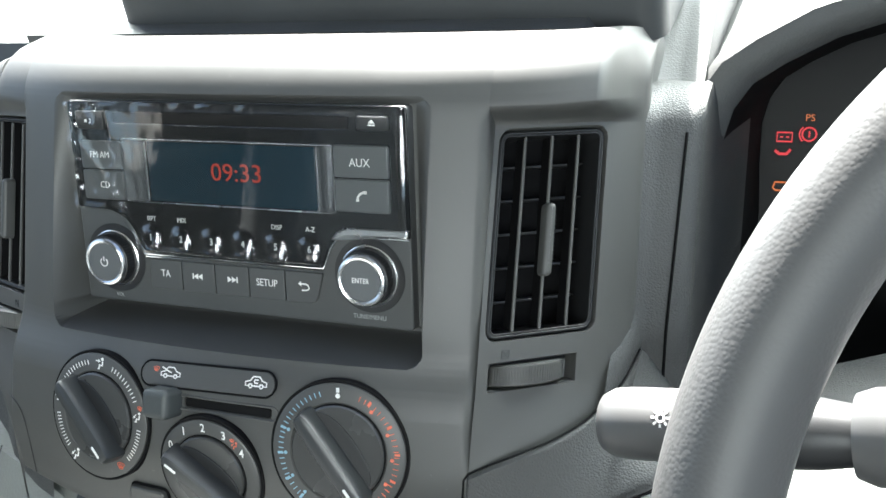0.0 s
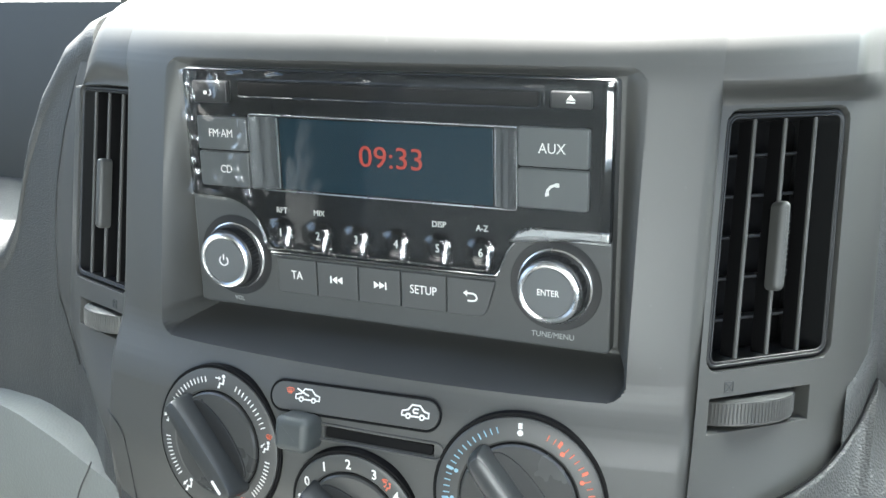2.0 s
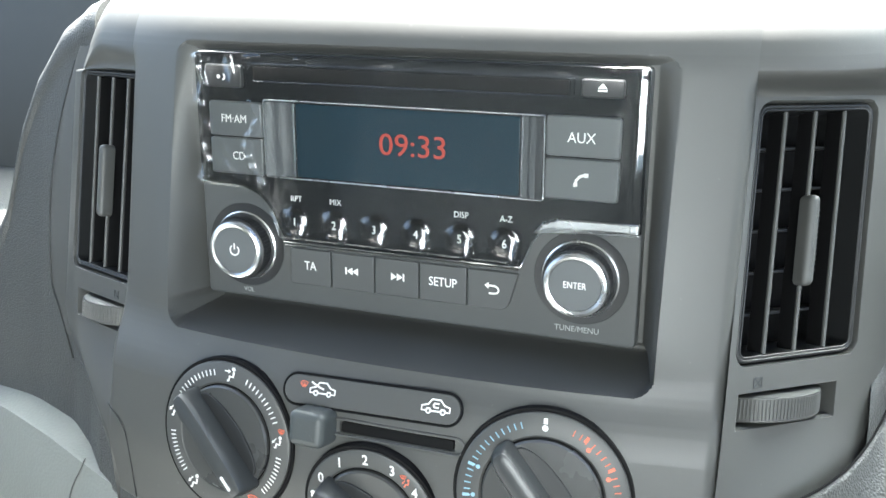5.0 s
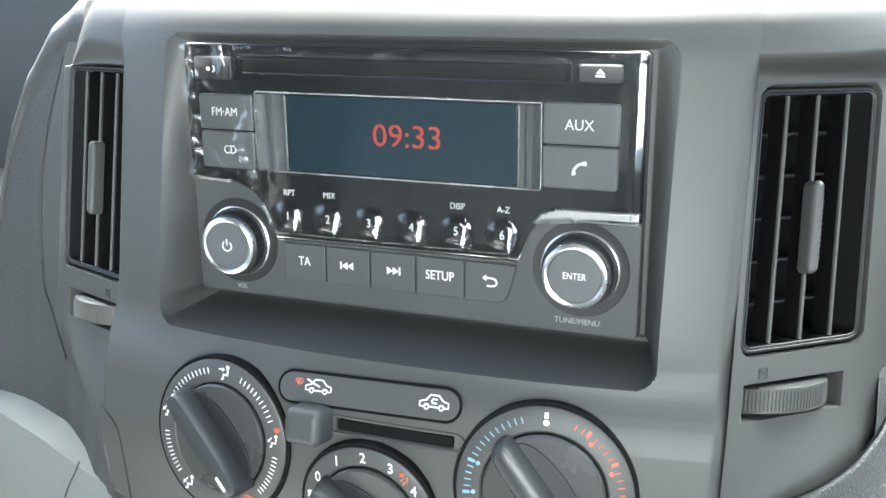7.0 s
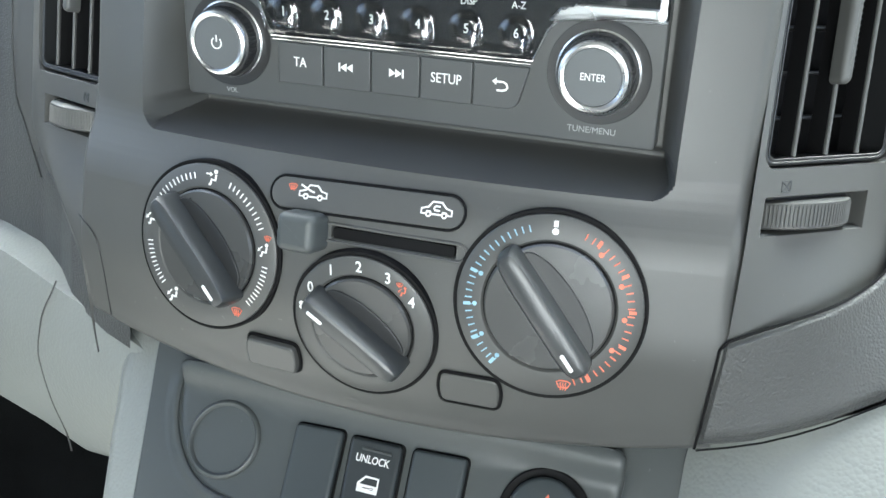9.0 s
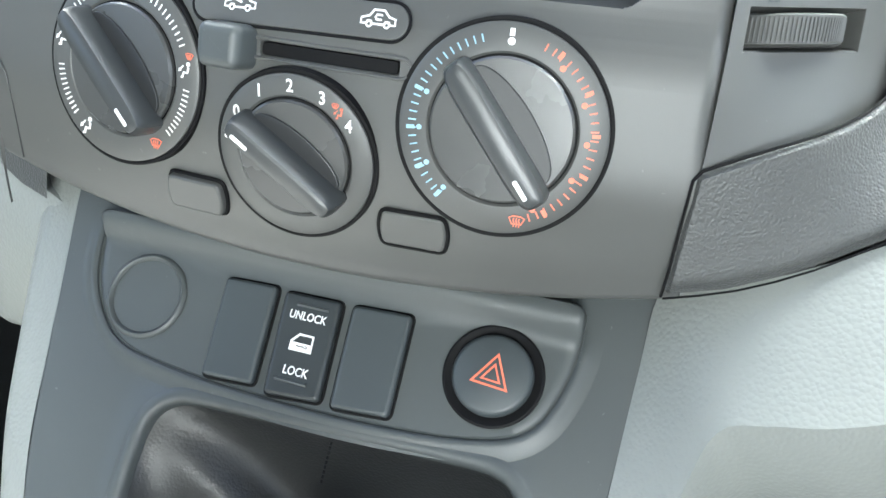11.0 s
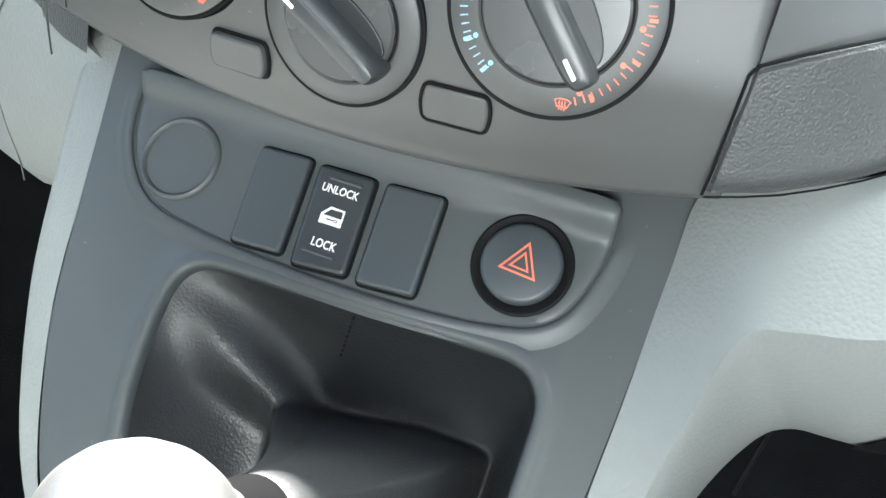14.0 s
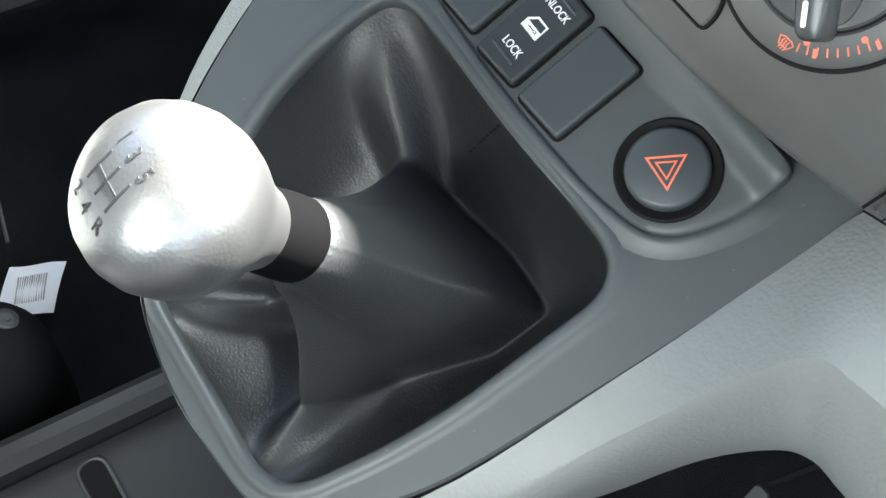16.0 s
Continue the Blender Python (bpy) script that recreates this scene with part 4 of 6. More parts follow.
def build_film():
    """The clear film over the glossy face: baggy over the keys, curled along its edges."""
    def inside(x, z):
        low = float(np.interp(x, [-0.0893, -0.070, -0.0615, -0.056, -0.0525, 0.0462, 0.050, 0.054, 0.060, 0.0893], [0.6075, 0.6068, 0.6035, 0.5965, 0.5872, 0.5872, 0.596, 0.601, 0.6026, 0.6026]))
        return low

    def at(x, t):
        low = inside(x, 0)
        z = low + (0.6594 - low) * t
        h = 0.0030 + 0.00008 * noise.noise(Vector((x * 45, z * 36, 2.0))) + 0.00002 * noise.noise(Vector((x * 200, z * 160, 7.0)))
        for cx in (-0.0458, -0.0286, -0.0115, 0.0058, 0.0232, 0.0406):
            d = math.hypot(x - cx, z - 0.5953)
            bubble = 0.0012 * math.exp(-(d / 0.0050) ** 6) * (1 + 0.15 * noise.noise(Vector((x * 300, z * 300, cx * 100))))
            u, w = x - (cx + 0.0037), z - 0.5922
            dent = math.exp(-((u / 0.0019) ** 2 + (w / 0.0034) ** 2) ** 4)
            h += bubble * (1 - dent) + dent * (0.0016 - 0.42 * u - 0.14 * w)
        # tented along the right edge and the left keys
        if x > 0.0850:
            h += 0.0012 * smoothstep(0.0850, 0.0862, x)
            h -= (0.21 + 11 * max(0.0, x - 0.0868)) * max(0.0, x - 0.0868)
        fold = -0.0630 + 0.003 * math.sin(z * 230) + 0.002 * noise.noise(Vector((z * 300, 0, 4)))
        h += 0.0019 * math.exp(-((x - fold) / 0.0013) ** 2) * smoothstep(0.604, 0.612, z) * (1 - smoothstep(0.637, 0.643, z))
        h += 0.0015 * math.exp(-((x + 0.0850 - 0.0012 * math.sin(z * 400)) / 0.0014) ** 2)
        crease = (1 - abs(noise.noise(Vector((x * 48 + z * 22, z * 26, 11.0))))) ** 11
        h += 0.0011 * crease * (1 - smoothstep(-0.060, -0.050, x)) * smoothstep(0.606, 0.612, z)
        h += 0.0006 * math.exp(-((z - 0.6580) / 0.0014) ** 2) * (0.3 + 1.4 * noise.noise(Vector((x * 90, 9, 1))))
        h += 0.0008 * math.exp(-((z - low - 0.0015) / 0.0012) ** 2) * (1 - smoothstep(0.044, 0.048, x))
        return R @ Vector((x, z - 0.61, h))
    return sheet(steps(-0.0890, 0.0890, 330), steps(0, 1, 150), at)


film = single("protective_film", build_film(), FILM, "crinkled clear protective film over the radio's glossy face", "plastic film")
film.visible_shadow = False

# ---------------------------------------------------------------- heater controls
def on_fascia(x, z):
    d = 0.010
    ty = (soft_y(x + d, z) - soft_y(x - d, z)) / (2 * d)
    tz = (soft_y(x, z + d) - soft_y(x, z - d)) / (2 * d)
    return axes((x, soft_y(x, z), z), (1, ty, 0), (0, tz, 1))


def car_icon(bm, m, s, z, inner):
    body = [(-1.0, -0.25), (-1.0, 0.05), (-0.55, 0.18), (-0.30, 0.52), (0.30, 0.52), (0.62, 0.18), (1.0, 0.08), (1.0, -0.25), (0.72, -0.25), (0.62, -0.10), (0.42, -0.10), (0.32, -0.25), (-0.32, -0.25), (-0.42, -0.10), (-0.62, -0.10), (-0.72, -0.25)]
    stroke(bm, m, [(x * s, y * s) for x, y in body], 0.12 * s, z, True)
    for cx in (-0.52, 0.52):
        stroke(bm, m, [(cx * s + 0.15 * s * math.cos(a), -0.27 * s + 0.15 * s * math.sin(a)) for a in (2 * math.pi * i / 10 for i in range(10))], 0.1 * s, z, True)
    if inner == "loop":
        stroke(bm, m, [(0.22 * s, 0.26 * s), (-0.12 * s, 0.26 * s), (-0.18 * s, 0.12 * s), (-0.12 * s, 0.0), (0.2 * s, 0.0)], 0.12 * s, z)
    else:
        stroke(bm, m, [(-0.95 * s, 0.5 * s), (-0.2 * s, 0.15 * s), (0.1 * s, 0.05 * s)], 0.13 * s, z)
    return bm


def person_icon(bm, m, s, z, feet):
    """A seated figure with an arrow of air at its face or at its feet."""
    poly(bm, m, circle(0.27 * s, 10, 0.42 * s, 0.78 * s), z)
    stroke(bm, m, [(0.46 * s, 0.42 * s), (0.34 * s, -0.28 * s), (-0.22 * s, -0.24 * s), (-0.36 * s, -0.86 * s), (-0.62 * s, -0.86 * s)], 0.27 * s, z)
    if feet:
        stroke(bm, m, [(-0.30 * s, 0.55 * s), (-0.80 * s, 0.0)], 0.16 * s, z)
        poly(bm, m, [(-1.02 * s, -0.28 * s), (-0.55 * s, -0.08 * s), (-0.92 * s, 0.24 * s)], z)
    else:
        stroke(bm, m, [(-1.0 * s, 0.40 * s), (-0.35 * s, 0.40 * s)], 0.16 * s, z)
        poly(bm, m, [(-0.05 * s, 0.40 * s), (-0.42 * s, 0.68 * s), (-0.42 * s, 0.12 * s)], z)
    return bm


def screen_icon(bm, m, s, z):
    stroke(bm, m, [(-0.9 * s, 0.3 * s), (-0.45 * s, 0.52 * s), (0.45 * s, 0.52 * s), (0.9 * s, 0.3 * s), (0.55 * s, -0.4 * s), (-0.55 * s, -0.4 * s)], 0.15 * s, z, True)
    for k in (-0.32, 0, 0.32):
        stroke(bm, m, [(k * s, -0.75 * s), ((k + 0.1) * s, -0.35 * s), ((k - 0.08) * s, 0.0), (k * s, 0.3 * s)], 0.13 * s, z)
    return bm


def fan_icon(bm, m, s, z):
    for k in range(4):
        a = math.pi / 4 + k * math.pi / 2
        poly(bm, m, circle(0.42 * s, 10, 0.5 * s * math.cos(a), 0.5 * s * math.sin(a)), z)
    return bm


def ticks(bm, m, r0, r1, a0, a1, count, w, z):
    for i in range(count):
        a = radians(a0 + (a1 - a0) * i / max(1, count - 1))
        c, s = math.cos(a), math.sin(a)
        stroke(bm, m, [(r0 * c, r0 * s), (r1 * c, r1 * s)], w, z)
    return bm


def polar(m, r, deg):
    return m @ Matrix.Translation((r * math.cos(radians(deg)), r * math.sin(radians(deg)), 0))


def build_dial(label, x, z, big, inner, turn, pointer):
    dial = thing("rotary_control", label, "dial", (x, soft_y(x, z), z), group="heater dials")
    m = on_fascia(x, z)
    part("gap_ring", lathe(bmesh.new(), m, [(big + 0.0010, -0.003), (big + 0.0010, 0.00035), (big + 0.0004, 0.0005), (big - 0.0003, 0.0003), (big - 0.0003, -0.003)], 96), BLACK, dial)
    part("scale_ring", lathe(bmesh.new(), m, [(big - 0.0004, -0.003), (big - 0.0004, 0.0010), (big - 0.0012, 0.0016), (inner + 0.0010, 0.0018), (inner + 0.0003, 0.0012), (inner + 0.0003, -0.001)], 96), FASCIA, dial)
    part("gap_ring", lathe(bmesh.new(), m, [(inner + 0.0005, -0.001), (inner + 0.0005, 0.0010), (inner - 0.0005, 0.0010), (inner - 0.0005, -0.001)], 80), BLACK, dial)
    rotor = part("rotor", lathe(bmesh.new(), m, [(inner - 0.0003, -0.001), (inner - 0.0003, 0.0024), (inner - 0.0010, 0.0032), (0.0, 0.0034)], 80), DIAL, dial)
    g = m @ Matrix.Rotation(radians(turn), 4, "Z")
    w = 0.0080 * (inner / 0.0212)
    length = inner + 0.0022
    bm = bmesh.new()
    # a blade grip: broad and rounded on one flank, steep over painted shade on the other
    rings = []
    for h, wl, wr, ln in ((0.002, w * 0.76, w * 0.46, length), (0.0040, w * 0.76, w * 0.46, length), (0.0066, w * 0.74, w * 0.45, length), (0.0094, w * 0.70, w * 0.43, length - 0.0002), (0.0116, w * 0.63, w * 0.40, length - 0.0006), (0.0128, w * 0.52, w * 0.33, length - 0.0013), (0.0133, w * 0.34, w * 0.20, length - 0.0026)):
        o = []
        for i in range(28):
            a = 2 * math.pi * i / 28
            c, s = math.cos(a), math.sin(a)
            sx = math.copysign(abs(c) ** 0.36, c) * ln
            sy = math.copysign(abs(s) ** 0.5, s) * (wl if s < 0 else wr)
            o.append(bm.verts.new(g @ Vector((sx, sy, h))))
        rings.append(o)
    for a, b in zip(rings, rings[1:]):
        for i in range(28):
            bm.faces.new((a[i], a[(i + 1) % 28], b[(i + 1) % 28], b[i]))
    bm.faces.new(rings[-1])
    grip = part("grip", bm, GRIP, rotor, smooth=28)
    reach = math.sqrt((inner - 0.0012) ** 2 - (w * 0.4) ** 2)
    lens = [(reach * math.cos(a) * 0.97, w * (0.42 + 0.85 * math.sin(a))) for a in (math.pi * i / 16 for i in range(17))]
    # dark plate stands in for the shade on the rotor beside the grip
    part("flank_shade", slab(bmesh.new(), g, lens, 0.0030, 0.0040, 0.0003, seg=2), DARK, rotor, "dark plate painting the shade beside the grip")
    e = pointer * length
    part("pointer", slab(bmesh.new(), g, rrect(0.0066, 0.0015, 0.0006, 3, e - pointer * 0.0072, -w * 0.22), 0.0110, 0.0135, 0.0003), WHITE, rotor, "white pointer line")
    return dial, m


dial, m = build_dial("dark grey air-direction dial with white ticks and figures", -0.0635, 0.5122, 0.0310, 0.0214, -46, 1)
def mark(name, bm, mat, parent, label="", kind=""):
    return tagged(part(name, bm, mat, parent, label), kind=kind)


def tick_row(owner, m, r, rows, mat, name="scale_ticks"):
    bm = bmesh.new()
    for a0, a1, count in rows:
        ticks(bm, m, r - 0.0010, r + 0.0013, a0, a1, count, 0.00042, 0.0018)
    return mark(name, bm, mat, owner, kind="stuff")


r = 0.0262
tick_row(dial, m, r, ((103, 148, 11), (68, 25, 11), (186, 222, 11), (-6, -42, 11)), WHITE)
for deg, size, feet in ((85, 0.0030, False), (166, 0.0030, True), (236, 0.0030, True), (8, 0.0026, True)):
    mark("airflow_symbol", person_icon(bmesh.new(), polar(m, r - (0.0004 if deg == 8 else 0), deg), size, 0.0018, feet), WHITE, dial)
mark("windscreen_symbol", screen_icon(bmesh.new(), polar(m, r + 0.0002, -56), 0.0025, 0.0018), RED_INK, dial, "red windscreen symbol")
mark("windscreen_symbol", screen_icon(bmesh.new(), polar(m, r + 0.0020, 17), 0.0016, 0.0018), RED_INK, dial, "red windscreen symbol")

dial, m = build_dial("dark grey blower speed dial numbered nought to four", 0.0012, 0.4950, 0.0268, 0.0190, -34, -1)
r = 0.0228
for text, deg in (("0", 149), ("1", 120), ("2", 92), ("3", 64), ("4", 35)):
    mark("lettering", lettering(bmesh.new(), polar(m, r, deg), text, 0.0057, 0.0018, 0.85, bold=0.00008), WHITE, dial)
mark("fan_symbol", fan_icon(bmesh.new(), polar(m, r + 0.0002, 170), 0.0021, 0.0018), WHITE, dial)
mark("airflow_symbol", person_icon(bmesh.new(), polar(m, r, 47), 0.0018, 0.0018, True), RED_INK, dial, "red figure symbol")
mark("windscreen_symbol", screen_icon(bmesh.new(), polar(m, r + 0.0010, 53), 0.0013, 0.0018), RED_INK, dial, "red windscreen symbol")

dial, m = build_dial("dark grey temperature dial with blue and red scale", 0.0655, 0.5130, 0.0312, 0.0216, -52, 1)
r = 0.0266
tick_row(dial, m, r, ((108, 232, 25),), BLUE_INK, "cold_ticks")
tick_row(dial, m, r, ((68, -66, 25),), RED_INK, "warm_ticks")
for deg in (160, 185, 210, 231):
    mark("scale_dot", poly(bmesh.new(), polar(m, r - 0.0020, deg), circle(0.0008, 12), 0.0018), BLUE_INK, dial, "blue dot")
    mark("scale_bar", ticks(bmesh.new(), m, r - 0.0006, r + 0.0018, deg, deg, 1, 0.0011, 0.0019), BLUE_INK, dial, "blue bar")
for deg in (52, 24, -2, -28, -62):
    mark("scale_dot", poly(bmesh.new(), polar(m, r - 0.0018, deg), circle(0.0009, 12), 0.0018), RED_INK, dial, "red dot")
    mark("scale_bar", ticks(bmesh.new(), m, r - 0.0006, r + 0.0018, deg + 6, deg + 6, 1, 0.0011, 0.0019), RED_INK, dial, "red bar")
mark("windscreen_symbol", screen_icon(bmesh.new(), polar(m, r + 0.0004, -74), 0.0026, 0.0018), RED_INK, dial, "red windscreen symbol")
mark("scale_dot", poly(bmesh.new(), polar(m, r - 0.0012, 90), circle(0.0011, 14), 0.0018), WHITE, dial, "white dot")
mark("scale_bar", stroke(bmesh.new(), polar(m, r, 90), [(0, 0.0003), (0, 0.0024)], 0.0014, 0.0018), WHITE, dial, "white bar")

# recirculation slide
slide = thing("air_slide", "dark grey recirculation slide with two white car symbols", "slider", (-0.0015, soft_y(0, 0.5375), 0.5375))
m = on_fascia(-0.0015, 0.5380) @ Matrix.Rotation(radians(1.6), 4, "Z")
outline = rrect(0.0722, 0.0118, 0.0058, 8)
part("gap_ring", tube(bmesh.new(), [m @ Vector((x, y, 0.0002)) for x, y in outline], 0.0005, True, 6), BLACK, slide)
plate_ = part("face_plate", slab(bmesh.new(), m, offset(outline, -0.0005), -0.001, 0.0007, 0.0004), FASCIA, slide)
part("car_symbol", car_icon(bmesh.new(), m @ Matrix.Translation((-0.0195, 0.0006, 0)), 0.0052, 0.0007, "fresh"), WHITE, plate_)
part("car_symbol", car_icon(bmesh.new(), m @ Matrix.Translation((0.0262, 0.0002, 0)), 0.0054, 0.0007, "loop"), WHITE, plate_)
part("windscreen_symbol", screen_icon(bmesh.new(), m @ Matrix.Translation((-0.0275, 0.0022, 0)), 0.0018, 0.0007), RED_INK, plate_, "small red windscreen symbol")
m = on_fascia(-0.0215, 0.5258)
part("slot_gap", slab(bmesh.new(), on_fascia((SLOT[0] + SLOT[1]) / 2, (SLOT[2] + SLOT[3]) / 2), rrect(SLOT[1] - SLOT[0] - 0.0003, SLOT[3] - SLOT[2] + 0.0002, 0.0012, 4), -0.004, -0.0007, 0.0002), BLACK, slide, "black slot")
knob = part("slide_knob", slab(bmesh.new(), m, rrect(0.0148, 0.0136, 0.0030, 6), -0.002, 0.0112, 0.0030, seg=5), CONSOLE, slide)
bm = tube(bmesh.new(), [on_fascia(0.010, 0.52635) @ Vector((x, y, 0.0)) for x, y in rrect(0.0530, 0.0062, 0.0030, 6)], 0.0006, True, 8)
part("slot_rim", bm, FASCIA, slide)

# two blank buttons
for x, z, raised in ((-0.0368, 0.4742, 0.0032), (0.0402, 0.4762, 0.0011)):
    m = on_fascia(x, z)
    b = thing("blank_button", "blank dark grey push button in a black gap" if raised > 0.002 else "flush blank dark grey button cover in a black gap", "button", (x, soft_y(x, z), z), group="blank buttons")
    out = rounded([(0.0100, 0.0060), (-0.0100, 0.0060), (-0.0112, 0.0), (-0.0100, -0.0060), (0.0100, -0.0060), (0.0112, 0.0)], [0.002, 0.002, 0.01, 0.002, 0.002, 0.01])
    part("gap_ring", tube(bmesh.new(), [m @ Vector((u, v, 0.0003)) for u, v in offset(out, 0.0004)], 0.0007, True, 6), BLACK, b)
    part("cap", slab(bmesh.new(), m, out, -0.001, raised, 0.0010, seg=4), FASCIA, b)

# ---------------------------------------------------------------- switch row on the console
panel = thing("switch_panel", "dark grey inset switch panel below the heater controls", "switch panel", (0, -0.024, 0.43), kind="structure")
PANEL = rounded([(0.0945, 0.0250), (-0.0915, 0.0222), (-0.0875, -0.004), (-0.0710, -0.0245), (-0.0374, -0.0288), (0.0, -0.0297), (0.0300, -0.0292), (0.0622, -0.0265), (0.0860, -0.0205), (0.0945, 0.002)], [0.004, 0.004, 0.03, 0.02, 0.03, 0.03, 0.03, 0.03, 0.022, 0.03], 5)
part("groove", tube(bmesh.new(), [CON @ Vector((x, y, -0.0004)) for x, y in PANEL], 0.0003, True, 6), BLACK, panel)


def build_panel():
    """A plate that swells into a rounded shelf along its upper edge."""
    mid = Vector((0.003, -0.002))
    bm = bmesh.new()
    rings = []
    edge = resample(PANEL, 220)
    for k, drop in ((1.0, -0.008), (0.999, -0.0013), (0.995, -0.0007), (0.986, -0.0003), (0.98, 0.0), (0.95, 0.0), (0.90, 0.0), (0.85, 0.0), (0.78, 0.0), (0.70, 0.0), (0.60, 0.0), (0.45, 0.0), (0.25, 0.0), (0.05, 0.0)):
        loop = []
        for x, y in edge:
            p = mid.lerp(Vector((x, y)), k)
            h = 0.0009 + 0.0068 * smoothstep(0.0105, 0.0205, p.y) + drop
            loop.append(bm.verts.new(CON @ Vector((p.x, p.y, h))))
        rings.append(loop)
    for a, b in zip(rings, rings[1:]):
        for i in range(len(a)):
            j = (i + 1) % len(a)
            bm.faces.new((a[i], a[j], b[j], b[i]))
    bm.faces.new(rings[-1])
    return bm


part("panel_plate", build_panel(), CONSOLE, panel)


def build_rim():
    """The console swells softly towards the edge of the sunk panel."""
    bm = bmesh.new()
    rings = []
    for d, h in ((0.0075, 0.0), (0.0058, 0.0003), (0.0044, 0.0009), (0.0032, 0.0015), (0.0022, 0.0018), (0.0013, 0.0017), (0.0006, 0.0011), (0.0003, -0.001)):
        loop = []
        for x, y in offset(resample(PANEL, 220), d):
            k = 1 - smoothstep(0.008, 0.020, y)
            loop.append(bm.verts.new(CON @ Vector((x, y, 0.0001 + h * k))))
        rings.append(loop)
    for a, b in zip(rings, rings[1:]):
        for i in range(len(a)):
            j = (i + 1) % len(a)
            bm.faces.new((a[i], a[j], b[j], b[i]))
    return bm


part("panel_rim", build_rim(), CONSOLE, panel)
m = CON @ Matrix.Translation((-0.0640, -0.0055, 0.0009))
part("socket_cover", lathe(bmesh.new(), m, [(0.0164, -0.001), (0.0160, 0.0005), (0.0154, 0.0013), (0.0146, 0.0015), (0.0139, 0.0010), (0.0134, -0.0002), (0.0128, -0.0004), (0.0, -0.0002)], 72), CONSOLE, panel, "round blanked socket with a raised rim")


def quad(pairs, r=0.002):
    return rounded([(x, con_b(z)) for x, z in pairs], r, 4)


SWITCHES = (("blank", [(-0.0138, 0.4366), (-0.0338, 0.4360), (-0.0316, 0.4089), (-0.0118, 0.4097)]),
            ("lock", [(0.0113, 0.4363), (-0.0100, 0.4360), (-0.0068, 0.4084), (0.0136, 0.4096)]),
            ("blank", [(0.0372, 0.4372), (0.0158, 0.4364), (0.0179, 0.4092), (0.0388, 0.4104)]))
for kind_, pairs in SWITCHES:
    out = quad(pairs)
    cx = sum(x for x, z in pairs) / 4
    cb = con_b(sum(z for x, z in pairs) / 4)
    lock = kind_ == "lock"
    sw = thing("door_lock_switch" if lock else "blank_switch", "dark grey door lock rocker marked UNLOCK and LOCK in white" if lock else "blank dark grey switch cover", "switch", tuple(CON @ Vector((cx, cb, 0))), group="console switches")
    part("gap_frame", slab(bmesh.new(), CON, offset(out, 0.0010), 0.0, 0.00125, 0.0003), BLACK, sw)
    cap = part("rocker", slab(bmesh.new(), CON, out, 0.0008, 0.0040, 0.0014, seg=4), LOCK if lock else SWITCH, sw)
    if lock:
        lean = Matrix(((1, -0.10, 0, 0), (0, 1, 0, 0), (0, 0, 1, 0), (0, 0, 0, 1)))
        f = CON @ Matrix.Translation((cx, cb, 0.0041))
        part("lettering", lettering(bmesh.new(), f @ Matrix.Translation((-0.0008, 0.0100, 0.0001)), "UNLOCK", 0.0041, 0, 0.82, bold=0.00006), WHITE, cap)
        part("lettering", lettering(bmesh.new(), f @ Matrix.Translation((0.0008, -0.0092, 0.0001)), "LOCK", 0.0043, 0, 0.82, bold=0.00006), WHITE, cap)
        door = [(-0.0048, -0.0030), (-0.0048, 0.0002), (-0.0020, 0.0034), (0.0040, 0.0034), (0.0046, -0.0030)]
        d = f @ Matrix.Translation((0.0, 0.0008, 0)) @ Matrix.Scale(0.86, 4)
        bm = stroke(bmesh.new(), d, door, 0.0010, 0, True)
        poly(bm, d, [(-0.0048, -0.0030), (0.0045, -0.0030), (0.0043, 0.0000), (-0.0047, 0.0000)], 0)
        part("door_symbol", bm, WHITE, cap)
        bm = stroke(bmesh.new(), d, [(-0.0022, -0.0014), (0.0012, -0.0014)], 0.0004, 0.0003)
        stroke(bm, d, [(0.0014, -0.0010), (0.0026, -0.0010), (0.0026, -0.0018), (0.0014, -0.0018)], 0.0003, 0.0003)
        part("keyhole", bm, BLACK, cap)
        for by in (0.0138, -0.0128):
            part("ridge", tube(bmesh.new(), [f @ Vector((x, by, 0.0)) for x in (-0.0060, 0.0060)], 0.0006), CONSOLE, cap)

hz = thing("hazard_button", "round dark grey hazard button with a red triangle", "button", tuple(CON @ Vector((0.0692, con_b(0.4272), 0))))
m = CON @ Matrix.Translation((0.0692, con_b(0.4272), 0.0009))
part("bezel", lathe(bmesh.new(), m, [(0.0172, -0.001), (0.0171, 0.0010), (0.0164, 0.0013), (0.0152, 0.0009), (0.0138, 0.0003), (0.0134, 0.0002)], 80), BLACK, hz, "black recessed ring")
cap = part("push_cap", lathe(bmesh.new(), m, [(0.0136, -0.004), (0.0136, 0.0020), (0.0130, 0.0032), (0.0118, 0.0038), (0.0, 0.0034)], 72), SWITCH, hz)
t = m @ Matrix.Translation((0.0002, 0.0004, 0.0037)) @ Matrix.Rotation(radians(-4), 4, "Z")
for s in (0.0070, 0.0036):
    bm = stroke(bmesh.new(), t, [(s * math.cos(radians(a)), s * math.sin(radians(a)) - 0.0006) for a in (90, 210, 330)], 0.0013 if s > 0.005 else 0.0011, 0, True)
    part("warning_triangle", bm, RED_INK, cap, "red triangle outline")

# ---------------------------------------------------------------- gear lever
lever = thing("gear_lever", "gear lever with a polished alloy knob and black leather boot", "gear lever", tuple(CON @ Vector((0.026, -0.105, 0))))
AXIS_LOW, AXIS_HIGH = Vector((0.0405, -0.0985, 0.036)), Vector((0.0347, -0.1089, 0.1063))
AX = (AXIS_HIGH - AXIS_LOW).normalized()
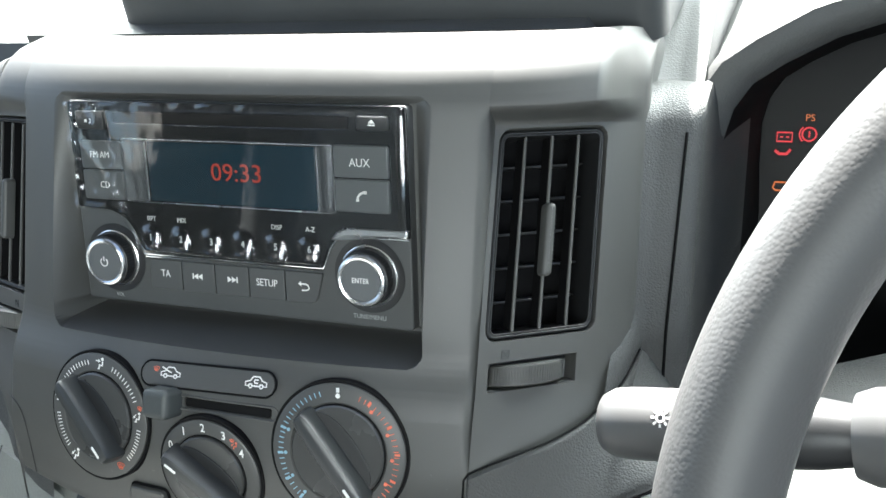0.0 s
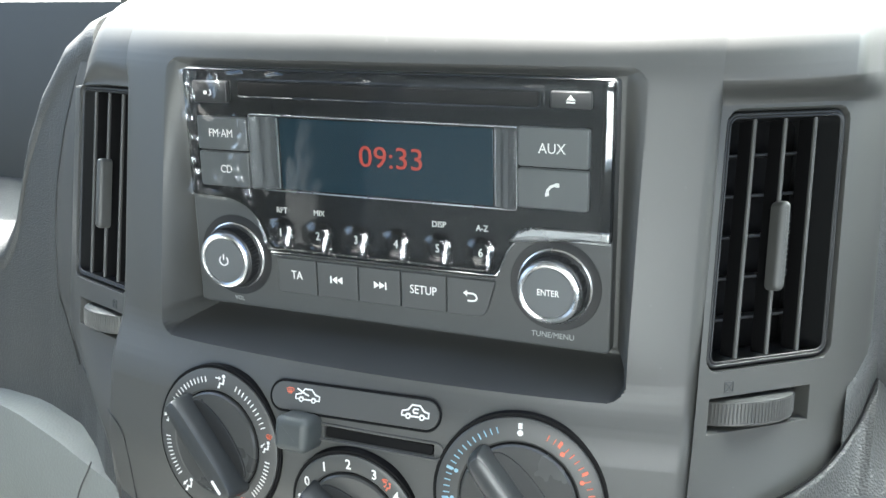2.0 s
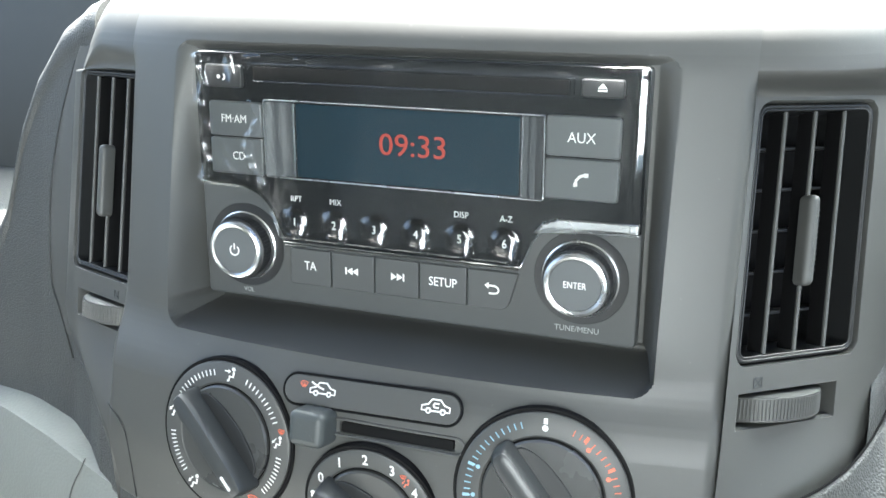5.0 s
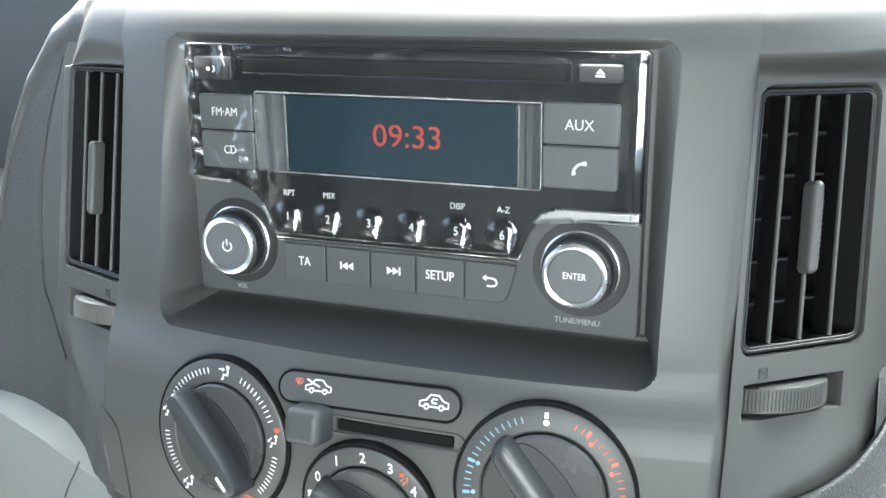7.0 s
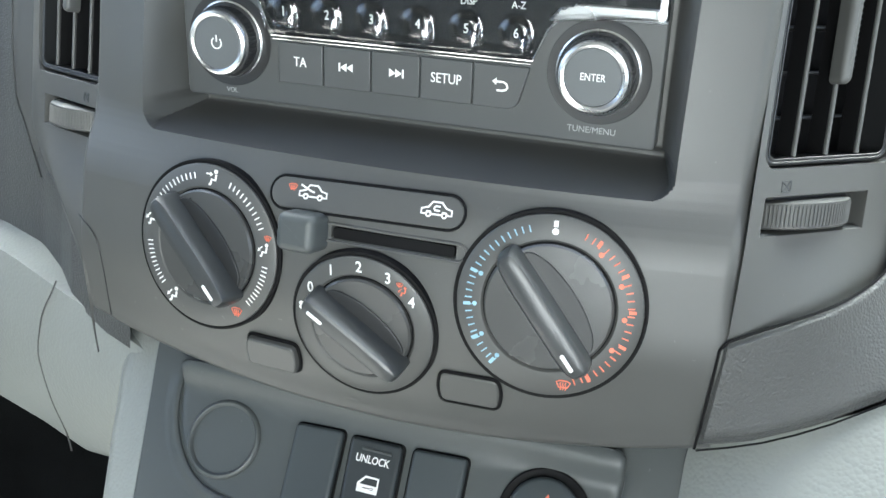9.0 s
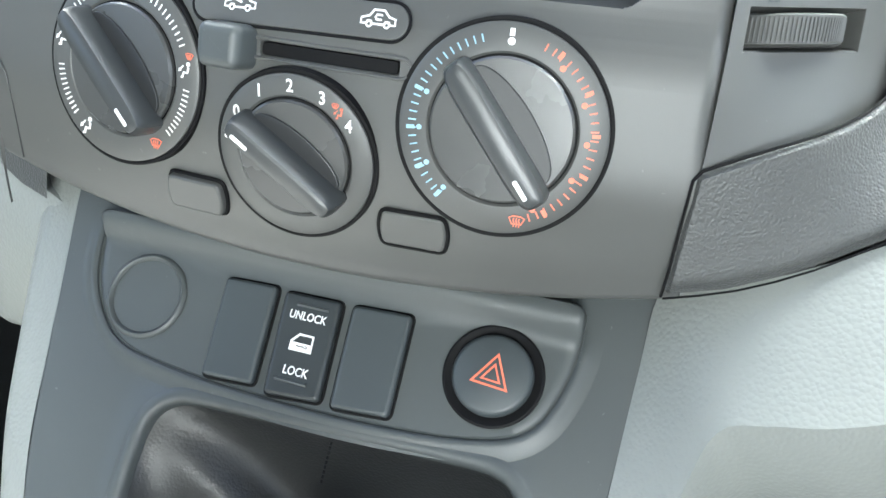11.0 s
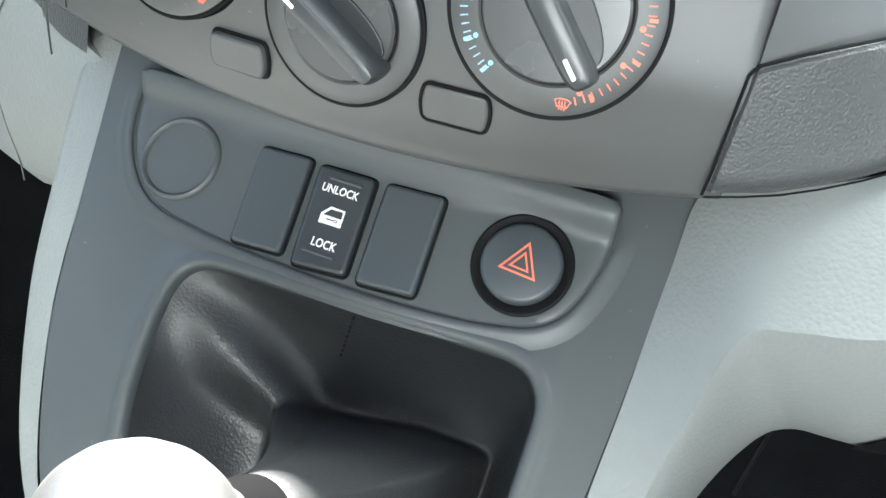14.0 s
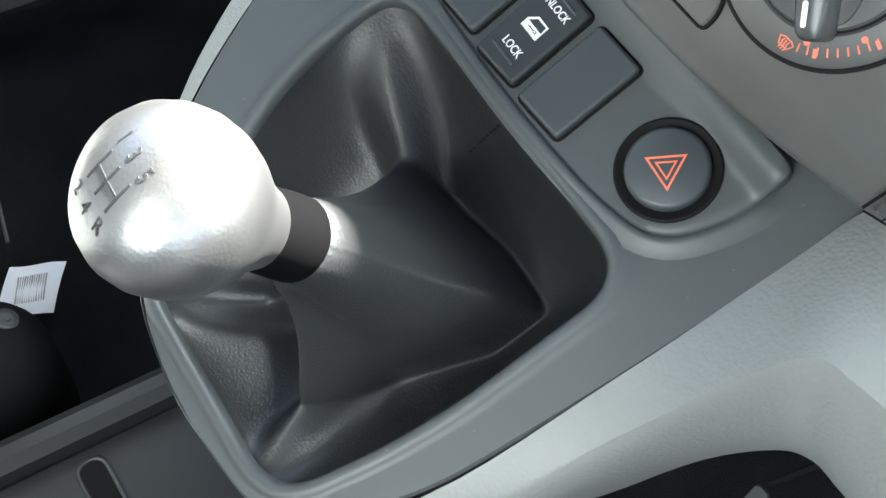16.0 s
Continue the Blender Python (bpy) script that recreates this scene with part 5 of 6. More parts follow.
MIDST = Vector((0.0405, -0.0990))

# the crease between the hanging sides and the skirt, round the lever:
# degrees, distance, depth, how straight the side falls, how the skirt bows
CREASE = [(166, 0.0490, -0.040, 0.10, 0.95), (151, 0.0500, -0.024, 0.85, 0.85), (137, 0.0400, -0.042, 0.20, 0.75), (112, 0.0320, -0.042, 0.0, 0.66), (80, 0.0340, -0.043, 0.0, 0.66),
          (46, 0.0480, -0.040, 0.20, 0.72), (16, 0.0350, -0.038, 0.0, 0.68), (-18, 0.0290, -0.033, 0.0, 0.66), (-46, 0.0330, -0.030, 0.0, 0.64), (-62, 0.0450, -0.019, 0.0, 0.66),
          (-72, 0.0560, 0.002, 0.0, 0.72), (-79, 0.0480, -0.030, 0.1, 1.3), (-98, 0.0420, -0.042, 0.25, 1.9), (-112, 0.0500, -0.040, 0.35, 1.7), (-121, 0.0590, -0.016, 0.95, 1.5),
          (-131, 0.0510, -0.040, 0.2, 1.3), (-160, 0.0480, -0.042, 0.1, 1.1)]


def round_about(knots, deg):
    """A value that runs straight between (degrees, value) knots round the circle."""
    ks = sorted((k % 360, v) for k, v in knots)
    return float(np.interp(deg % 360, [k for k, v in ks], [v for k, v in ks], period=360))


def toward(outline, a):
    """Where a ray from the midst at angle a leaves the outline."""
    d = Vector((math.cos(a), math.sin(a)))
    best = None
    for p, q in zip(outline, outline[1:] + outline[:1]):
        p, q = Vector(p) - MIDST, Vector(q) - MIDST
        e = q - p
        den = d.x * e.y - d.y * e.x
        if abs(den) < 1e-12:
            continue
        t = (p.x * e.y - p.y * e.x) / den
        k = (p.x * d.y - p.y * d.x) / den
        if t > 0 and -1e-6 <= k <= 1 + 1e-6 and (best is None or t > best):
            best = t
    return MIDST + d * best


def build_boot():
    n, m = 300, 84
    top = AXIS_LOW + AX * 0.0300
    hem = [tuple(MIDST + Vector((math.cos(radians(k[0])), math.sin(radians(k[0])))) * k[1]) for k in CREASE]
    bm = bmesh.new()
    grid = np.zeros((m + 1, n, 3))
    for i in range(n):
        a = 2 * math.pi * i / n
        deg = math.degrees(a)
        way = Vector((math.cos(a), math.sin(a)))
        rim = toward(BOOT_EDGE, a)
        zv, ridge, bow = (round_about([(k[0], k[j]) for k in CREASE], deg) for j in (2, 3, 4))
        fold = MIDST + way * min((toward(hem, a) - MIDST).length, (rim - MIDST).length * 0.93)
        wrinkle = 0.0004 * noise.noise(Vector((math.cos(a) * 9, math.sin(a) * 9, 3.0)))
        for k in range(m + 1):
            s = k / m
            if s < 0.45:
                u = s / 0.45
                # the sides drop from the rim; along a ridge they stay high for longer
                fall = (1 - ridge) * (1 - (1 - u) ** 2.1) + ridge * (0.18 * u + 0.82 * u ** 2.2)
                fall = fall * (1 - 0.35 * u) + 0.35 * u * smoothstep(0, 1, u) if ridge < 0.5 else fall
                p = rim.lerp(fold, u ** 1.1)
                z = -0.0035 + (zv + 0.0035) * fall
                z += 0.0012 * ridge * math.sin(math.pi * u) ** 2
            else:
                w = (s - 0.45) / 0.55
                foot = AXIS_LOW + AX * 0.0235
                k0 = min(1.0, w / 0.78)
                p = fold.lerp(Vector((foot.x, foot.y)) + way * 0.0128, k0)
                z = zv + (foot.z - zv) * (0.58 * k0 ** bow + 0.42 * k0 ** 3.4)
                if w > 0.78:
                    # a narrow neck up the lever
                    k1 = (w - 0.78) / 0.22
                    q = foot.lerp(top, k1)
                    p = Vector((q.x, q.y)) + way * (0.0128 - 0.0018 * k1 ** 0.6 + 0.0001 * math.sin(k1 * 12 + 2 * math.sin(a)))
                    z = q.z
                dip = (deg + 50 + 180) % 360 - 180
                z -= 0.0045 * math.exp(-(dip / 9) ** 2) * smoothstep(0.25, 0.55, w) * (1 - smoothstep(0.62, 0.85, w))
                z += wrinkle * w * (1 - w) * 4 * w
            calm = math.sin(math.pi * s) * smoothstep(0.0, 0.25, abs(s - 0.45))
            z += (0.0009 * noise.noise(Vector((p.x * 40, p.y * 40, 1.7))) + 0.0002 * noise.noise(Vector((p.x * 150, p.y * 150, 4.1)))) * calm
            grid[k, i] = (p.x, p.y, z)
    # the leather's own stiffness rounds its creases
    free = slice(2, m - 13)
    for turn in range(12):
        soft = 0.5 * grid + 0.25 * (np.roll(grid, 1, 1) + np.roll(grid, -1, 1))
        grid[free] = soft[free]
        if turn % 3 == 0:
            soft = 0.5 * grid + 0.25 * (np.roll(grid, 1, 0) + np.roll(grid, -1, 0))
            grid[free] = soft[free]
    rings = [[bm.verts.new(CON @ Vector(p)) for p in row] for row in grid]
    for a, b in zip(rings, rings[1:]):
        for i in range(n):
            j = (i + 1) % n
            bm.faces.new((a[i], a[j], b[j], b[i]))
    return bm


boot = part("boot", build_boot(), LEATHER, lever, "black leather gaiter with soft folds", smooth=70)
bm = bmesh.new()
for i in range(9):
    y = -0.0385 - 0.0016 * i
    p = Vector((0.0215 - 0.0002 * i, y, 0.0006 - 0.00075 * i))
    tube(bm, [CON @ (p + Vector((0, 0.0006, 0))), CON @ (p - Vector((0, 0.0006, 0)))], 0.00045, n=6)
part("stitching", bm, BLACK, boot, "short stitched seam")
turned = (CON.to_3x3() @ AX).rotation_difference(Vector((0, 0, 1))).inverted().to_matrix().to_4x4()
KN = Matrix.Translation(CON @ AXIS_LOW) @ turned
part("sleeve", lathe(bmesh.new(), KN, [(0.0095, 0.018), (0.0122, 0.0238), (0.0128, 0.0246), (0.0128, 0.0285), (0.0124, 0.036), (0.0116, 0.044), (0, 0.044)], 40), RUBBER, lever, "black rubber sleeve")
MID_H = (AXIS_HIGH - AXIS_LOW).length
KNOB_PROFILE = [(r * 0.965, MID_H + h * 0.97) for r, h in ((0.0095, -0.0318), (0.0112, -0.0318), (0.0121, -0.0312), (0.0128, -0.0290), (0.0140, -0.0255), (0.0158, -0.0215), (0.0185, -0.0168), (0.0214, -0.0118), (0.0238, -0.0062), (0.0250, 0.0), (0.0248, 0.0062), (0.0231, 0.0118), (0.0198, 0.0165), (0.0152, 0.0198), (0.0098, 0.0217), (0.0045, 0.0224), (0, 0.0226))]
knob = part("knob", lathe(bmesh.new(), KN, KNOB_PROFILE, 72), ALLOY, lever, "polished satin alloy ball knob", smooth=60)


def crown(x, y):
    """Height of the knob's rounded top at a distance from its axis."""
    top = KNOB_PROFILE[-8:][::-1]
    return float(np.interp(math.hypot(x, y), [r for r, h in top], [h for r, h in top]))


def on_crown(bm):
    for v in bm.verts:
        x, y = v.co.x, v.co.y
        v.co = KN @ Vector((x, y, crown(x, y) + 0.00012 + v.co.z))
    return bm


FLAT = Matrix.Identity(4)
bm = bmesh.new()
for x in (-0.0055, 0.0, 0.0055):
    stroke(bm, FLAT, [(x, y) for y in steps(-0.0045, 0.0045, 4)], 0.0006)
stroke(bm, FLAT, [(x, 0) for x in steps(-0.0055, 0.0055, 4)], 0.0006)
for text, x, y in (("1", -0.0062, 0.0085), ("3", 0.0, 0.0088), ("5", 0.0062, 0.0085), ("2", -0.0062, -0.0085), ("4", 0.0, -0.0088), ("R", 0.0062, -0.0085)):
    lettering(bm, Matrix.Translation((x, y, 0)), text, 0.0058, 0, 0.8)
part("shift_pattern", on_crown(bm), DARK, knob, "engraved shift pattern")

# ---------------------------------------------------------------- air vents
def build_vent(side):
    M = VENTS[side]

    vent = thing("air_vent", "dark air vent with upright vanes and a sliding tab", "air vent", tuple(M @ Vector((0, -VENT_H / 2, 0))), group="centre air vents")
    out, inn = rrect(VENT_W - 0.0008, VENT_H - 0.0008, 0.0048, 6), rrect(VENT_W - 0.0040, VENT_H - 0.0040, 0.0034, 6)
    part("frame", ring(bmesh.new(), M, out, inn, -0.028, -0.0018, 0.0006), DARK, vent)
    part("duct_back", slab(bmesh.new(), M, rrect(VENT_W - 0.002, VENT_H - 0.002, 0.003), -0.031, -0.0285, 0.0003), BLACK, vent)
    for k in range(5):
        y = -VENT_H / 2 + VENT_H * (k + 1) / 6
        part("cross_vane", slab(bmesh.new(), M @ Matrix.Translation((0, y, 0)), rrect(VENT_W - 0.005, 0.0012, 0.0005, 3), -0.025, -0.0165, 0.0004), DARK, vent)
    # vanes carry painted shade: black blades, paler front edges as if lit
    for k in range(3):
        x = -VENT_W / 2 + VENT_W * (k + 1) / 4
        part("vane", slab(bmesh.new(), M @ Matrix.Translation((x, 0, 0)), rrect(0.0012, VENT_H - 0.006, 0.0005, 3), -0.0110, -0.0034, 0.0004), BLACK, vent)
        part("vane_lit_edge", tube(bmesh.new(), [M @ Vector((x, y, -0.0030)) for y in (-VENT_H / 2 + 0.003, VENT_H / 2 - 0.003)], 0.0008, n=8), FASCIA, vent, "rounded front edge of a vane, greyed as if lit")
    tab = part("tab", slab(bmesh.new(), M @ Matrix.Translation((0, -0.0035, 0)), rrect(0.0048, 0.0320, 0.0023, 6), -0.004, 0.0020, 0.0020, seg=5), FASCIA, vent)
    bm = bmesh.new()
    for k in range(12):
        y = -0.014 + k * 0.0019
        tube(bm, [M @ Vector((0.0025, y, h)) for h in (-0.003, 0.0008)], 0.0004, n=5)
    part("ribs", bm, DARK, tab)
    bm = stroke(bmesh.new(), M @ Matrix.Translation((-0.0165, -0.0515, 0.0001)), [(-0.0017, -0.0017), (0.0017, -0.0017), (0.0017, 0.0017), (-0.0017, 0.0017)], 0.0004, 0, True)
    for k in (-1, 1):
        stroke(bm, M @ Matrix.Translation((-0.0165, -0.0515, 0.0001)), [(-0.0014 * k, -0.0014), (0.0014 * k, 0.0014)], 0.0004)
    part("shut_mark", bm, DARK_TRIM, vent)
    part("inner_rim", tube(bmesh.new(), [M @ Vector((x, y, -0.0022)) for x, y in rrect(VENT_W - 0.0046, VENT_H - 0.0046, 0.003, 6)], 0.0004, True, 6), DARK, vent)
    wheel = thing("vent_thumbwheel", "ribbed dark grey thumbwheel below an air vent", "thumbwheel", tuple(M @ Vector((-0.003, -0.0665, 0))), group="vent thumbwheels")
    c = M @ Matrix.Translation((-0.003, -0.061, -0.0150))
    bm = bmesh.new()
    rings = []
    prof = ((-0.0046, 0.0195), (-0.0040, 0.0205), (0.0040, 0.0205), (0.0046, 0.0195))
    angs = [radians(-62 + 124 * i / 46) for i in range(47)]
    for y, r in prof:
        rings.append([bm.verts.new(c @ Vector((r * 1.0 * math.sin(a), y, r * math.cos(a)))) for a in angs])
    for a, b in zip(rings, rings[1:]):
        for i in range(46):
            bm.faces.new((a[i], a[i + 1], b[i + 1], b[i]))
    for edge in (rings[0], rings[-1]):
        bm.faces.new(edge)
    drum = part("drum", bm, FASCIA, wheel)
    bm = bmesh.new()
    for i in range(33):
        a = radians(-56 + 112 * i / 32)
        if abs(i - 29) < 1.5:
            continue
        tube(bm, [c @ Vector((0.0206 * math.sin(a), y, 0.0206 * math.cos(a))) for y in (-0.0034, 0.0034)], 0.00035, n=5)
    part("ribs", bm, FASCIA, drum)


build_vent(1)
build_vent(-1)

# ---------------------------------------------------------------- driver's side


def knee_at(x, v):
    """The knee panel from its lower edge to its upper one, which turns back beside the stack's cheek."""
    d = x - 0.118
    low = -0.0268 + 0.28 * d + 0.95 * d * d
    top = sum(float(np.interp(x + e, *KNEE_BACK)) for e in (-0.003, 0, 0.003)) / 3
    z0, z1 = float(np.interp(x, *KNEE_LOW)), float(np.interp(x, *KNEE_TOP))
    return Vector((x, low + (top - low) * v ** 1.3, z0 + (z1 - z0) * v))


def build_knee():
    def at(u, v):
        x = (0.1178 + 0.0036 * v) * (1 - u) + 0.42 * u
        p = knee_at(x, v)
        high = float(np.interp(x, *KNEE_TOP)) - float(np.interp(x, *KNEE_LOW))
        k = min((1 - v) * high, x - 0.1178 - 0.0036 * v)
        p.y += 0.0025 * (1 - smoothstep(0, 0.0022, k)) + 0.0035 * (1 - smoothstep(0, 0.0055, v * high))
        return p
    us = [0, 0.001, 0.002, 0.004, 0.006, 0.008, 0.012] + steps(0.02, 0.26, 40) + steps(0.28, 1, 24)
    vs = [0, 0.01, 0.02, 0.035, 0.05, 0.07, 0.085] + steps(0.1, 0.9, 16) + [0.93, 0.95, 0.965, 0.98, 0.99, 1]
    return sheet(us, vs, at)


knee = thing("knee_panel", "dark grey pebble-grained trim panel under the steering column", "trim panel", (0.12, -0.02, 0.47), kind="structure")
part("panel", build_knee(), KNEE, knee)
seam = Vector((0, 0.0012, 0.0003))
pts = [knee_at(0.1174, 0.0) + seam] + [knee_at(0.1178 + 0.0030 * v, v) + seam for v in steps(0.2, 0.94, 5)] + [knee_at(x, 1.0) + seam for x in steps(0.1228, 0.1805, 40)]
part("gap", tube(bmesh.new(), pts, 0.0005, n=6), BLACK, knee)
pts = [knee_at(x, 0.0) + Vector((0, 0.001, -0.0003)) for x in steps(0.118, 0.42, 30)]
part("gap", tube(bmesh.new(), pts, 0.00035, n=6), BLACK, knee)


def driver_face(x, t):
    """The grained strip beside the stack's cheek, turning back beside the instruments; past 1 it rolls over."""
    flat = min(x, 0.200)
    low = 0.524 if x > 0.1805 else float(np.interp(x, *KNEE_TOP)) - 0.004
    z = low + (0.640 - low) * min(t, 1.0)
    y0 = float(np.interp(flat, *KNEE_BACK)) + 0.002
    y1 = max(0.036 + 0.905 * (min(flat, 0.181) - 0.1435) + 0.33 * (z - 0.6035) + 0.35 * max(0.0, flat - 0.181), y0)
    y = y0 + (y1 - y0) * smoothstep(0, 0.30, t) + 9.0 * max(0.0, x - 0.200) + 0.9 * max(0.0, x - 0.196)
    if t <= 1:
        return Vector((x, y, z))
    a = (t - 1) * radians(100)
    return Vector((x, y + 0.045 * (1 - math.cos(a)), 0.640 + 0.022 * math.sin(a)))


driver_front = single("dashboard_driver", sheet(steps(0.170, 0.200, 20) + [0.2008, 0.202, 0.206, 0.212], steps(0, 1, 24) + steps(1, 2, 8)[1:], driver_face), KNEE, "grey grained dash face beside the steering column", "dashboard", kind="structure")
bm = tube(bmesh.new(), [driver_face(0.193 - 0.003 * (1 - t), t) + Vector((0, -0.0002, 0)) for t in steps(0.02, 1.0, 30)], 0.0008, n=6)
part("gap", bm, BLACK, driver_front, "dark upright gap")


def build_binnacle(lining):
    """An arched hood round the instruments; its lining slopes back to them."""
    arch = [(0.190, 0.44), (0.190, 0.50), (0.190, 0.56), (0.1895, 0.610), (0.1915, 0.640), (0.197, 0.658), (0.2065, 0.672), (0.222, 0.683), (0.247, 0.697), (0.275, 0.707), (0.33, 0.719), (0.42, 0.726), (0.52, 0.719), (0.60, 0.70), (0.65, 0.66), (0.66, 0.56), (0.66, 0.44)]
    fine = []
    for a, b in zip(arch, arch[1:]):
        fine += [(a[0] + (b[0] - a[0]) * k / 4, a[1] + (b[1] - a[1]) * k / 4) for k in range(4)]
    fine.append(arch[-1])
    mid = (0.42, 0.50)
    rows = ((0.0, 0.30, 0.0), (0.0, 0.135, 0.0), (0.0, 0.122, 0.0008), (0.004, 0.117, 0.0), (0.010, 0.116, 0.0), (0.016, 0.118, 0.0), (0.020, 0.124, 0.0), (0.022, 0.130, 0.0))
    if lining:
        rows = ((0.0219, 0.129, 0.0), (0.0235, 0.15, 0.0), (0.034, 0.262, 0.0))

    def at(i, row):
        inset, y, _ = row
        x, z = fine[i]
        x -= 0.006
        dx, dz = mid[0] - x, mid[1] - z
        n = math.hypot(dx, dz)
        rise = 0.325 * max(0.0, y - 0.15) if not lining else 0.0
        return Vector((x + dx / n * inset, y + 0.10 * (0.7 - z), z + dz / n * inset + rise))
    bm = bmesh.new()
    vs = [[bm.verts.new(at(i, r)) for i in range(len(fine))] for r in rows]
    for a, b in zip(vs, vs[1:]):
        for i in range(len(fine) - 1):
            bm.faces.new((a[i], a[i + 1], b[i + 1], b[i]))
    return bm


hood = thing("instrument_binnacle", "grained grey hood round the instruments, sunlit on top", "instrument hood", (0.42, 0.12, 0.46), kind="structure")
part("shell", build_binnacle(False), PAD, hood)
part("lining", build_binnacle(True), BLACK, hood, "dark smooth lining")
cluster = thing("instrument_cluster", "dark instrument cluster with red and amber warning lamps lit", "instrument cluster", (0.42, 0.27, 0.46))
m = axes((0.42, 0.27, 0.57), (1, 0, 0), (0, 0.12, 1))
part("face", slab(bmesh.new(), m, rrect(0.50, 0.26, 0.03, 6), -0.01, 0, 0.002), SCREEN_DARK, cluster)


def lamp_at(x, z):
    return m @ Matrix.Translation((x - 0.42, (z - 0.57) / 0.993, 0.0005))


bm = stroke(bmesh.new(), lamp_at(0.2285, 0.6130), [(-0.0045, -0.0028), (0.0045, -0.0028), (0.0045, 0.0028), (-0.0045, 0.0028)], 0.0012, 0, True)
stroke(bm, lamp_at(0.2285, 0.6130), [(-0.0028, 0.0), (-0.0008, 0.0)], 0.001)
stroke(bm, lamp_at(0.2285, 0.6130), [(0.0008, 0.0), (0.0028, 0.0)], 0.001)
part("battery_lamp", bm, LAMP_RED, cluster)
bm = stroke(bmesh.new(), lamp_at(0.2280, 0.6040), [(-0.0048, 0.0006), (-0.0022, -0.0016), (0.0022, -0.0016), (0.0046, 0.0014)], 0.0018)
part("oil_lamp", bm, LAMP_RED, cluster)
bm = stroke(bmesh.new(), lamp_at(0.2430, 0.6150), [(0.0042 * math.cos(radians(a)), 0.0042 * math.sin(radians(a))) for a in range(0, 360, 24)], 0.0011, 0, True)
stroke(bm, lamp_at(0.2430, 0.6150), [(0, -0.002), (0, 0.002)], 0.001)
stroke(bm, lamp_at(0.2430, 0.6150), [(0.0058 * math.cos(radians(a)), 0.0058 * math.sin(radians(a))) for a in range(130, 231, 20)], 0.0009)
part("brake_lamp", bm, LAMP_RED, cluster)
part("lettering", lettering(bmesh.new(), lamp_at(0.2430, 0.6250), "PS", 0.0062, 0, 1.0), LAMP_AMBER, cluster)
bm = stroke(bmesh.new(), lamp_at(0.2280, 0.5820), [(-0.0046, -0.001), (-0.0034, 0.0026), (0.0028, 0.0026), (0.0046, 0.0006), (0.0046, -0.0018), (0.0020, -0.0026), (-0.0030, -0.0026)], 0.0012, 0, True)
part("engine_lamp", bm, LAMP_AMBER, cluster)

# steering wheel
WHEEL = axes((0.4236, -0.1417, 0.5527), (1, 0, 0), (0, 0.2755, 0.961))
wheel = thing("steering_wheel", "grey grained foam-rimmed steering wheel, bright along its rim", "steering wheel", (0.4236, -0.12, 0.5527))
RAD = 0.1918
bm = bmesh.new()
loops = []
for i in range(160):
    a = 2 * math.pi * i / 160
    c = Vector((math.cos(a), math.sin(a), 0))
    loops.append([bm.verts.new(WHEEL @ (c * (RAD + 0.0165 * math.cos(b)) + Vector((0, 0, 0.0148 * math.sin(b))))) for b in (2 * math.pi * k / 20 for k in range(20))])
for i in range(160):
    a, b = loops[i], loops[(i + 1) % 160]
    for k in range(20):
        bm.faces.new((a[k], a[(k + 1) % 20], b[(k + 1) % 20], b[k]))
part("rim", bm, RIM, wheel)
part("hub", slab(bmesh.new(), WHEEL @ Matrix.Translation((0.01, -0.01, -0.03)), rrect(0.15, 0.12, 0.03, 6), -0.02, 0.02, 0.01, seg=4), DARK_TRIM, wheel)
for deg in (8, 250, 290):
    a = radians(deg)
    part("spoke", tube(bmesh.new(), [WHEEL @ Vector((r * math.cos(a), r * math.sin(a), -0.03 * (1 - (r / RAD) ** 2))) for r in steps(0.05, RAD, 8)], 0.012, flat=0.6), DARK_TRIM, wheel)
part("column_shroud", lathe(bmesh.new(), WHEEL @ Matrix.Translation((0, 0, -0.03)) @ Matrix.Rotation(math.pi, 4, "X"), [(0.0, 0.0), (0.050, 0.004), (0.058, 0.02), (0.062, 0.06), (0.066, 0.20)], 40), DARK_TRIM, wheel)

# light stalk
stalk = thing("light_stalk", "grey light switch stalk with white lamp symbols", "control stalk", (0.187, -0.062, 0.559))
a, b = Vector((0.1865, -0.060, 0.5575)), Vector((0.315, -0.082, 0.578))
way = (b - a).normalized()
ST = Matrix.Translation(a) @ Vector((0, 0, 1)).rotation_difference(way).to_matrix().to_4x4()
part("end_cap", lathe(bmesh.new(), ST, [(0, 0), (0.006, 0.0004), (0.0098, 0.0022), (0.0118, 0.0060), (0.0124, 0.012), (0.0124, 0.040), (0.0118, 0.0415), (0, 0.0415)], 40), STALK, stalk)
part("barrel", lathe(bmesh.new(), ST, [(0.0, 0.0418), (0.0110, 0.0418), (0.0118, 0.044), (0.0122, 0.056), (0.0112, 0.074), (0.0096, 0.084), (0.0, 0.085)], 40), DARK, stalk)
part("arm", lathe(bmesh.new(), ST, [(0, 0.0845), (0.0130, 0.0845), (0.0150, 0.090), (0.0155, 0.13), (0.0, 0.131)], 32), STALK, stalk)


def round_stalk(bm, r, start):
    """Wraps flat marks (along, across) round the stalk, facing the driver and up."""
    inv = ST.inverted().to_3x3()
    face = inv @ Vector((-0.1, -0.9, 0.6))
    a0 = math.atan2(face.y, face.x)
    for v in bm.verts:
        along, across, h = v.co.x, v.co.y, v.co.z
        ang = a0 + across / r
        v.co = ST @ Vector(((r + 0.0002 + h) * math.cos(ang), (r + 0.0002 + h) * math.sin(ang), start + along))
    return bm


